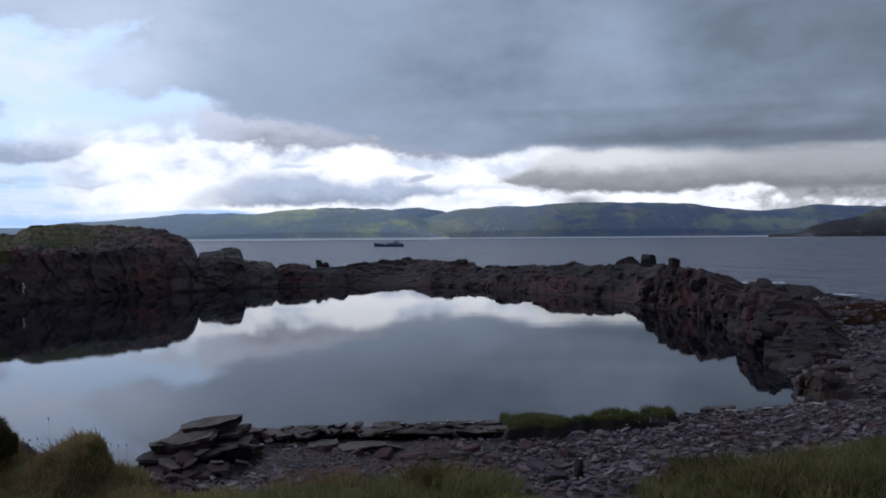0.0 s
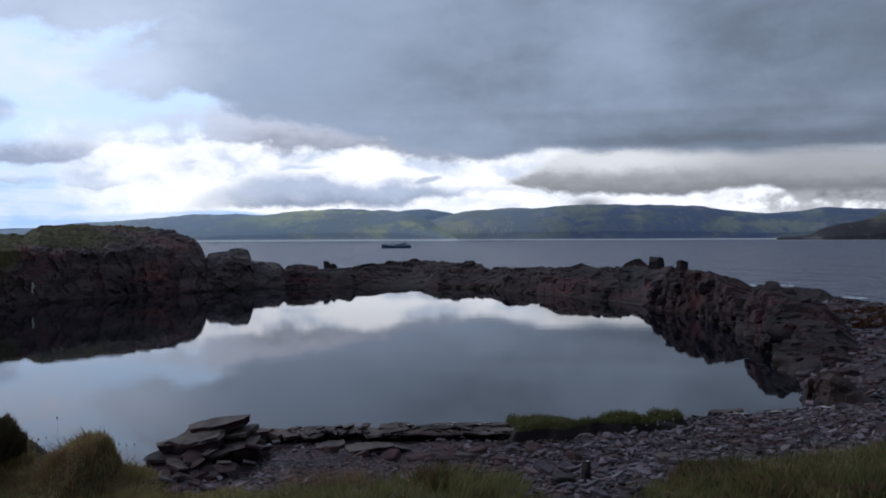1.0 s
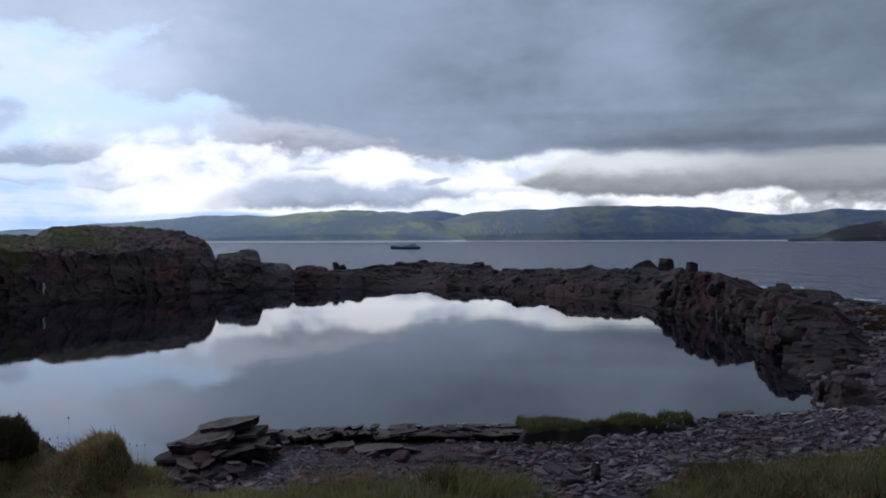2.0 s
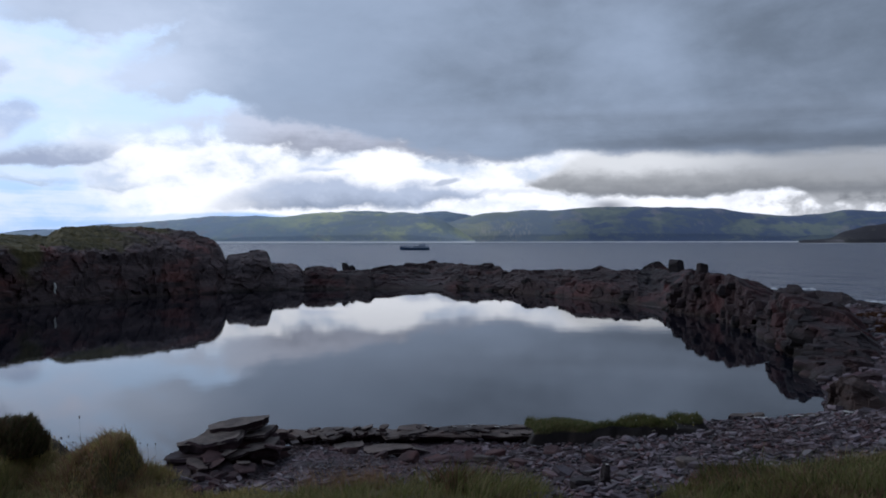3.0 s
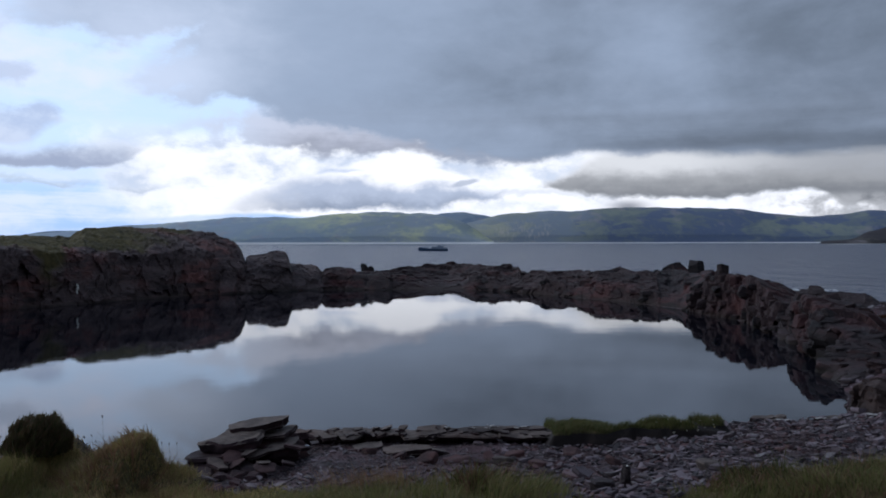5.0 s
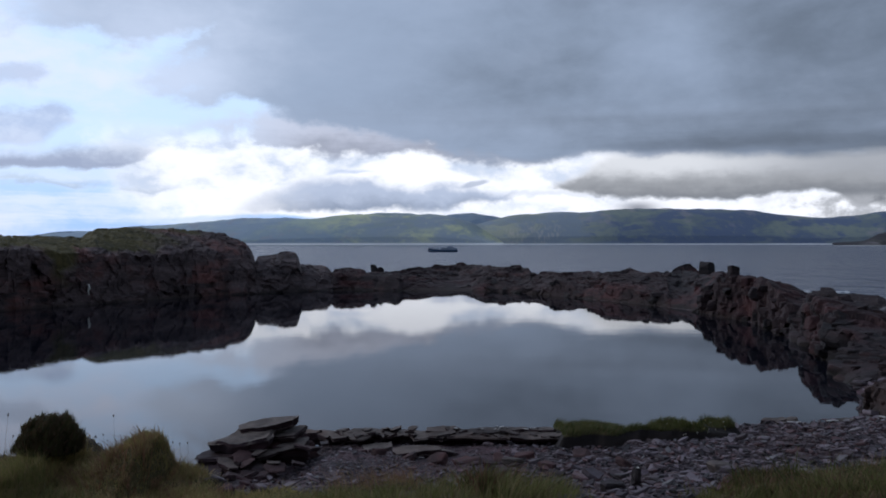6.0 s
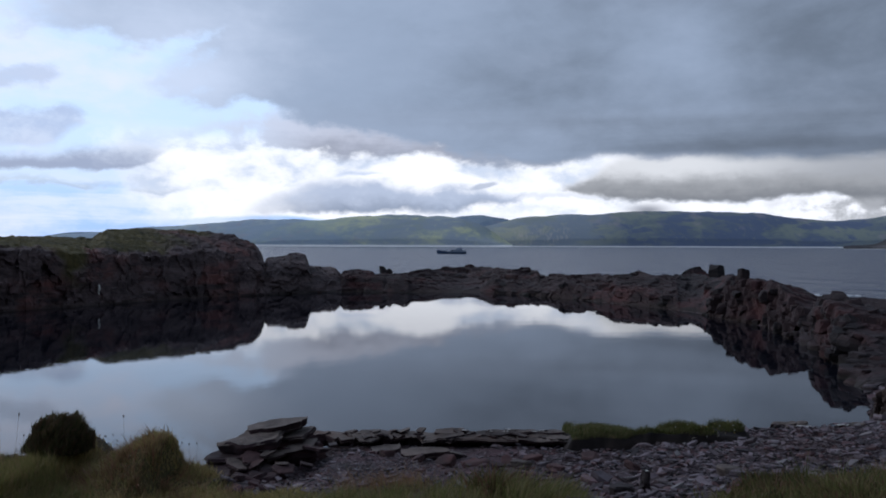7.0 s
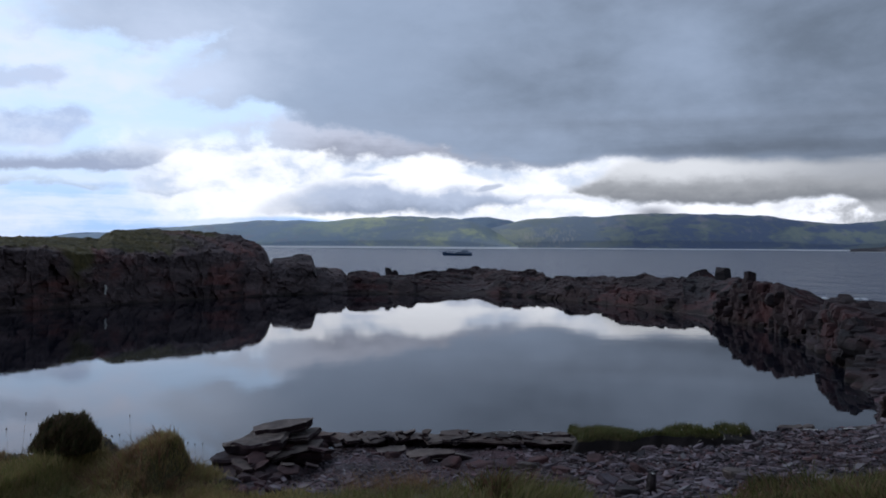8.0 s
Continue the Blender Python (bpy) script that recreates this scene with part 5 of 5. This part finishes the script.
def build_grass():
    grass_patch("grass", 150000, (-6.5, 8.5, 6.0, 12.5), lambda x, y: turf_zone(x, y) * rise(x, -3.4, -2.2), (0.05, 0.20), 0.006, GRASS, "rough green and straw-coloured grass on the near bank", 301, 0.85)
    grass_patch("grass", 190000, (-7.0, -1.8, 6.8, 10.6), lambda x, y: turf_zone(x, y), (0.05, 0.15), 0.009, OLIVE, "matted olive grass on the bank's lip", 302, 0.9)
    grass_patch("dry_stalks", 1500, (-7.5, 8.0, 6.5, 11.5), lambda x, y: turf_zone(x, y), (0.12, 0.26), 0.003, DRY, "thin dry stalks standing above the grass", 303, 0.2, "dry stalks", 2)

    grass_patch("withered_grass", 16000, (-7.0, -2.0, 7.4, 10.4), lambda x, y: turf_zone(x, y) * (fractal(np.stack([x * 1.4, y * 1.4, 0 * x], -1), 3, 361) > 0.1), (0.06, 0.16), 0.012, DRY, "withered red-brown grass and dead bracken", 304, 1.2, "dead grass", 12)
    grass_patch("grass", 26000, (-7.0, 8.0, 6.6, 9.6), lambda x, y: turf_zone(x, y) * rise(x, 1.5, 3.0) * (fractal(np.stack([x * 1.1, y * 1.1, 0 * x], -1), 3, 362) > 0.15), (0.14, 0.30), 0.008, LUSH, "taller green tufts in the rough grass", 305, 0.7)
    grass_patch("grass_tuft", 4200, (0.22, 1.12, 7.7, 8.75), lambda x, y: np.exp(-((x - 0.88) / 0.2) ** 4) + 0.5 * np.exp(-((x - 0.42) / 0.12) ** 4), (0.16, 0.34), 0.008, GRASS, "tall yellow-green tuft at the edge of the slates", 306, 0.35, "grass tuft")
    grass_patch("leafy_weeds", 130000, (1.8, 8.8, 6.3, 11.8), lambda x, y: turf_zone(x, y) * rise(x, 1.8, 2.8), (0.06, 0.19), 0.016, LEAF, "dark olive leafy weeds and sedge on the near bank", 310, 0.75, "weeds", 44)

    def patchy(seed, level, far):
        return lambda x, y: turf_zone(x, y) * rise(x, -1.6, -2.3) * rise(y, far + 0.5, far - 0.3) * (fractal(np.stack([x * 2.2, y * 2.2, 0 * x], -1), 3, seed) > level)
    grass_patch("heather", 14000, (-7.0, -2.0, 6.8, 10.0), patchy(365, 0.22, 10.0), (0.06, 0.15), 0.011, HEATH, "dark brown-green heather sprigs among the bank's grass", 307, 0.9, "heather", 60)
    grass_patch("green_grass", 120000, (-7.0, -1.5, 6.6, 9.3), patchy(366, -0.25, 8.5), (0.06, 0.18), 0.009, FRESH, "fresh green grass at the foot of the bank's hummock", 308, 0.8, "grass", 40)
    grass_patch("dead_bracken", 15000, (-7.0, -2.0, 7.2, 10.0), patchy(367, 0.20, 9.8), (0.08, 0.20), 0.012, DRY, "curled red-brown dead bracken on the bank", 309, 1.3, "bracken", 24)
    grass_patch("flowering_grass", 700, (-1.45, -0.45, 8.7, 9.4), lambda x, y: 1.0 + 0 * x, (0.14, 0.34), 0.004, DRY, "pinkish flowering grass at the edge of the gravel", 313, 0.3, "grass", 5)
    grass_patch("leafy_weeds", 1600, (0.05, 0.55, 8.5, 9.3), lambda x, y: 1.0 + 0 * x, (0.10, 0.26), 0.020, LEAF, "leafy weed clump at the edge of the gravel", 315, 0.6, "weeds", 20)
    # turf cushion by the shore
    rng = np.random.RandomState(311)
    n = 26000
    x, y = rng.uniform(1.85, 6.1, n), rng.uniform(17.0, 19.4, n)
    top = cushion(x, y)
    ok = top > 0.27
    x, y, top = x[ok], y[ok], top[ok]
    z = terrain(x, y) + top - 0.03
    tall = 1 + 0.5 * np.clip(fractal(np.stack([x * 3.0, y * 2.0, 0 * x], -1), 3, 314), 0, 1)
    v, f = blades(x, y, z, tall * rng.uniform(0.06, 0.17, len(x)), 0.009 * rng.uniform(0.6, 1.5, len(x)), rng, 0.5)
    tagged(new("grass", shell("grass", v, f, LUSH)), "bright green grass on the shore tussock", "grass", kind="stuff")
    n = 26
    x, y = rng.uniform(4.2, 5.6, n), rng.uniform(17.2, 18.0, n)
    z = terrain(x, y) + cushion(x, y) + rng.uniform(0.05, 0.2, n)
    verts, faces = [], []
    for px, py, pz in zip(x, y, z):
        k = len(verts)
        r = 0.013
        for i in range(5):
            verts.append((px + r * math.cos(i * 1.257), py - 0.01, pz + r * math.sin(i * 1.257)))
        verts += [(px, py - 0.022, pz), (px, py + 0.01, pz)]
        faces += [(k + i, k + (i + 1) % 5, k + 5) for i in range(5)] + [(k + (i + 1) % 5, k + i, k + 6) for i in range(5)]
    tagged(new("wild_flowers", shell("wild_flowers", verts, faces, PETAL)), "tiny white flower heads in the shore tussock", "flowers", kind="stuff")


def cushion(x, y):
    """Height of the turf cushion over the beach."""
    x, y = np.asarray(x, float), np.asarray(y, float)
    p = np.stack([x.ravel() * 1.6, y.ravel() * 1.6, 0 * x.ravel()], -1)
    wob = fractal(p, 3, 77).reshape(x.shape)
    body = rise(x, 1.85, 2.15) * rise(x, 6.15, 5.8) * rise(y, 16.95 + 0.12 * (x - 2) + 0.15 * wob, 17.2 + 0.12 * (x - 2) + 0.15 * wob) * rise(y, 19.6, 18.6)
    hump = 0.06 * np.exp(-((x - 2.9) / 0.35) ** 2) + 0.09 * np.exp(-((x - 4.75) / 0.5) ** 2) + 0.04 * np.exp(-((x - 5.65) / 0.25) ** 2)
    return body * (0.32 + 0.08 * wob - 0.022 * (x - 2) + hump)


def build_tussock():
    u, v = np.meshgrid(np.linspace(1.7, 6.3, 240), np.linspace(16.7, 19.8, 200))
    z = terrain(u, v) + cushion(u, v) - 0.02
    me = shell("turf_cushion", np.stack([u.ravel(), v.ravel(), z.ravel()], -1), lattice(200, 240), SOIL, True)
    weight(me, "turf", rise(cushion(u, v), 0.27, 0.32).ravel())
    tagged(new("turf_cushion", me), "raised cushion of turf and dark soil on the slate shore", "turf cushion")


def build_shrub():
    """Heather clump on the bank's lip: stems in a dome with many short leafy sprigs."""
    base = new("heather_bush")
    gx, gy = -4.53, 9.0
    gz = ground_at(gx, gy)
    base.matrix_world = pose(gx, gy, gz + 0.04) @ Matrix.Scale(1.06, 4)
    tagged(base, "dark rounded heather bush on the grassy bank", "bush")
    rng = np.random.RandomState(321)
    bm = bmesh.new()
    for k in range(26):
        a, e = rng.uniform(0, 6.28), rng.uniform(0.15, 1.2)
        tip = Vector((0.33 * math.cos(a) * math.cos(e), 0.33 * math.sin(a) * math.cos(e), 0.42 * math.sin(e) + 0.05))
        m = Matrix.Translation(tip / 2) @ tip.to_track_quat("Z", "Y").to_matrix().to_4x4()
        bmesh.ops.create_cone(bm, cap_ends=True, segments=5, radius1=0.010, radius2=0.004, depth=tip.length, matrix=m)
    part("stems", bm, HEATH, base, "woody dark stems")
    n = 15000
    d = rng.normal(size=(n, 3))
    d[:, 2] = np.abs(d[:, 2]) * 1.0 - 0.05
    d /= np.linalg.norm(d, axis=1)[:, None]
    lump = fractal(d * 2.6, 3, 323) * 0.15
    r = (rng.uniform(0.55, 1.0, n) ** 0.6) * (1 + lump)
    p = d * r[:, None] * [0.31, 0.32, 0.34]
    p[:, 2] += 0.05
    v, f = blades(p[:, 0], p[:, 1], p[:, 2], rng.uniform(0.03, 0.09, n), 0.010 * rng.uniform(0.6, 1.4, n), rng, 0.5, (0.0, 0.0))
    ob = new("foliage", shell("foliage", v, f, HEATH))
    ob.parent = base
    tagged(ob, "dense dark green-brown sprigs")


def build_seed_stalks():
    first = None
    rng = np.random.RandomState(341)
    for x, y, tall in ((-3.92, 9.3, 0.47), (-4.02, 9.3, 0.32), (-4.12, 9.3, 0.29), (-4.06, 9.35, 0.26), (-3.39, 9.7, 0.38), (-3.32, 9.75, 0.34), (-3.26, 9.8, 0.36), (-5.28, 9.2, 0.50), (-5.16, 9.2, 0.66), (-5.05, 9.15, 0.42)):
        m = pose(x, y, ground_at(x, y) - 0.02, rng.normal(0, 4), rng.normal(3, 4), rng.uniform(0, 360)) @ Matrix.Diagonal((1, 1, tall / 0.4, 1))
        if first is None:
            first = new("seed_stalk")
            tagged(first, "thin dark stalk with a brown seed head on the grassy bank", "plant", "seed stalks on the bank")
            bm = bmesh.new()
            bmesh.ops.create_cone(bm, cap_ends=True, segments=6, radius1=0.0015, radius2=0.0009, depth=0.40, matrix=Matrix.Translation((0, 0, 0.20)))
            part("stem", bm, DRY, first)
            bm = bmesh.new()
            bmesh.ops.create_icosphere(bm, subdivisions=2, radius=1.0)
            for v in bm.verts:
                v.co = (v.co.x * 0.007, v.co.y * 0.007, 0.40 + v.co.z * 0.014)
            part("seed_head", bm, HEATH, first, "dark brown seed head")
            first.matrix_world = m
        else:
            bpy.context.view_layer.update()
            ob = copy_thing(first, pose(0, 0, 0))
            ob.matrix_world = m


def build_shore_details():
    rng = np.random.RandomState(351)
    n = 26000
    x, y = rng.uniform(16.5, 27.0, n), rng.uniform(34.5, 41.5, n)
    patch = fractal(np.stack([x * 0.45, y * 0.45, 0 * x], -1), 3, 352)
    ok = (patch > -0.45) & (pool_gap(x, y) > 1.5)
    x, y = x[ok], y[ok]
    v, f = blades(x, y, terrain(x, y) + 0.05, rng.uniform(0.06, 0.16, len(x)), 0.06 * rng.uniform(0.5, 1.4, len(x)), rng, 1.2, (0.0, 0.0))
    tagged(new("seaweed", shell("seaweed", v, f, WEED)), "orange-brown seaweed strewn over the slate slope", "seaweed", kind="stuff")
    # broken water where the swell meets the rocks
    bm = bmesh.new()
    for cx, cy, spread in ((35.0, 85.5, 2.2), (34.6, 67.5, 1.6), (30.0, 90.0, 1.5)):
        for k in range(40):
            m = Matrix.Translation((cx + rng.normal(0, spread), cy + rng.normal(0, 0.7), -0.44)) @ Matrix.Diagonal((rng.uniform(0.06, 0.4), rng.uniform(0.06, 0.3), rng.uniform(0.02, 0.08), 1))
            bmesh.ops.create_icosphere(bm, subdivisions=2, radius=1.0, matrix=m)
    me = bpy.data.meshes.new("sea_foam")
    bm.to_mesh(me)
    bm.free()
    me.materials.append(FOAM)
    tagged(new("sea_foam", me), "white broken foam where swell meets the rocks", "foam", kind="stuff")


build_tussock()
build_shore_details()
build_seed_stalks()
build_grass()
build_shrub()


# ---- slates of the beach: the nearest as pieces, the rest as one body ----
def slate_shape(rng):
    """An uneven flake: a polygon with a chipped lower edge; vertices and faces."""
    k = rng.randint(4, 7)
    a = np.arange(k) / k * 6.283 + rng.uniform(-0.45, 0.45, k)
    r = rng.uniform(0.55, 1.0, k)
    flat = rng.uniform(0.35, 0.7)
    x, y = r * np.cos(a), r * np.sin(a) * flat
    t = rng.uniform(0.10, 0.32)
    top = np.stack([x * 0.93, y * 0.93, t * (1 + rng.uniform(-0.25, 0.25, k))], -1)
    rim = np.stack([x, y, t * 0.45 * np.ones(k)], -1)
    low = np.stack([x * 0.9, y * 0.9, 0 * x], -1)
    verts = np.concatenate([top, rim, low])
    faces = [list(range(k))]
    for i in range(k):
        j = (i + 1) % k
        faces += [[i, k + i, k + j, j], [k + i, 2 * k + i, 2 * k + j, k + j]]
    faces.append(list(range(2 * k, 3 * k))[::-1])
    return verts, faces


def beach_share(x, y):
    gap = pool_gap(x, y)
    near = (1 - turf_zone(x, y)) * rise(y, 6.5, 7.0) * rise(x, -5.2, -3.6) * (cushion(x, y) < 0.05)
    patch = fractal(np.stack([x * 0.5, y * 0.5, 0 * x], -1), 3, 333)
    # the middle of the beach is finer gravel with fewer flakes
    fine = rise(x, 2.2, 0.4) * rise(y, 8.4, 9.6) * 0.91
    return near * (gap > 0.05) * np.clip(0.85 + 0.5 * patch, 0.2, 1) * (1 - fine)


def chip_share(x, y):
    """Fine chips lie all over the middle of the beach."""
    patch = fractal(np.stack([x * 0.8, y * 0.8, 0 * x], -1), 3, 335)
    near = (1 - turf_zone(x, y)) * rise(y, 7.5, 8.2) * rise(x, -4.6, -3.6) * (cushion(x, y) < 0.05) * rise(x, 3.2, 1.4)
    return near * (pool_gap(x, y) > 0.05) * np.clip(0.6 + 0.7 * patch, 0.1, 1)


def build_slates():
    rng = np.random.RandomState(401)
    kinds = [slate_shape(rng) for _ in range(14)]
    meshes = []
    for v, f in kinds:
        meshes.append(shell("slate", v, f, SLATE))

    def scatter(count, box, lo, hi, share=beach_share):
        x, y = rng.uniform(box[0], box[1], count), rng.uniform(box[2], box[3], count)
        ok = rng.rand(count) < share(x, y)
        x, y = x[ok], y[ok]
        z = terrain(x, y)
        s = lo + (hi - lo) * rng.rand(len(x)) ** 2.2
        return x, y, z, s

    def turned(v, yaw, tx, ty, s):
        m = Matrix.Rotation(ty, 3, "Y") @ Matrix.Rotation(tx, 3, "X") @ Matrix.Rotation(yaw, 3, "Z")
        return (np.array(v) * s) @ np.array(m).T

    # nearest stretch, piece by piece
    x, y, z, s = scatter(1000, (1.0, 5.0, 8.6, 12.5), 0.07, 0.17)
    for k in range(min(300, len(x))):
        ob = new("slate", meshes[k % len(meshes)])
        ob.parent = GROUND_SHEET
        ob.matrix_world = pose(x[k], y[k], z[k] + rng.uniform(0.0, 0.05), rng.normal(4, 9), rng.normal(-3, 8), rng.normal(0, 50)) @ Matrix.Scale(s[k], 4)
    verts, faces, base = [], [], 0
    for count, box, lo, hi, lift, share in ((44000, (-4.5, 11.5, 7.0, 21.0), 0.028, 0.12, 0.06, beach_share), (2600, (-4.0, 11.5, 9.0, 21.0), 0.10, 0.21, 0.10, beach_share),
                                            (9000, (9.0, 30.0, 20.0, 46.0), 0.10, 0.36, 0.06, beach_share), (26000, (-4.5, 3.2, 8.0, 18.0), 0.018, 0.055, 0.03, chip_share)):
        x, y, z, s = scatter(count, box, lo, hi, share)
        yaw, tx, ty = rng.normal(0, 0.9, len(x)), rng.normal(0.06, 0.23, len(x)), rng.normal(-0.06, 0.21, len(x))
        up = rng.uniform(-0.01, lift, len(x))
        for k in range(len(x)):
            v, f = kinds[rng.randint(len(kinds))]
            verts.append(turned(v, yaw[k], tx[k], ty[k], s[k]) + (x[k], y[k], z[k] + up[k]))
            faces += [[i + base for i in q] for q in f]
            base += len(v)
    ob = new("slate_scree", shell("slate_scree", np.concatenate(verts), faces, SLATE))
    ob.parent = GROUND_SHEET
    tagged(ob, "loose grey slate flakes strewn over the beach", kind="stuff")


build_slates()
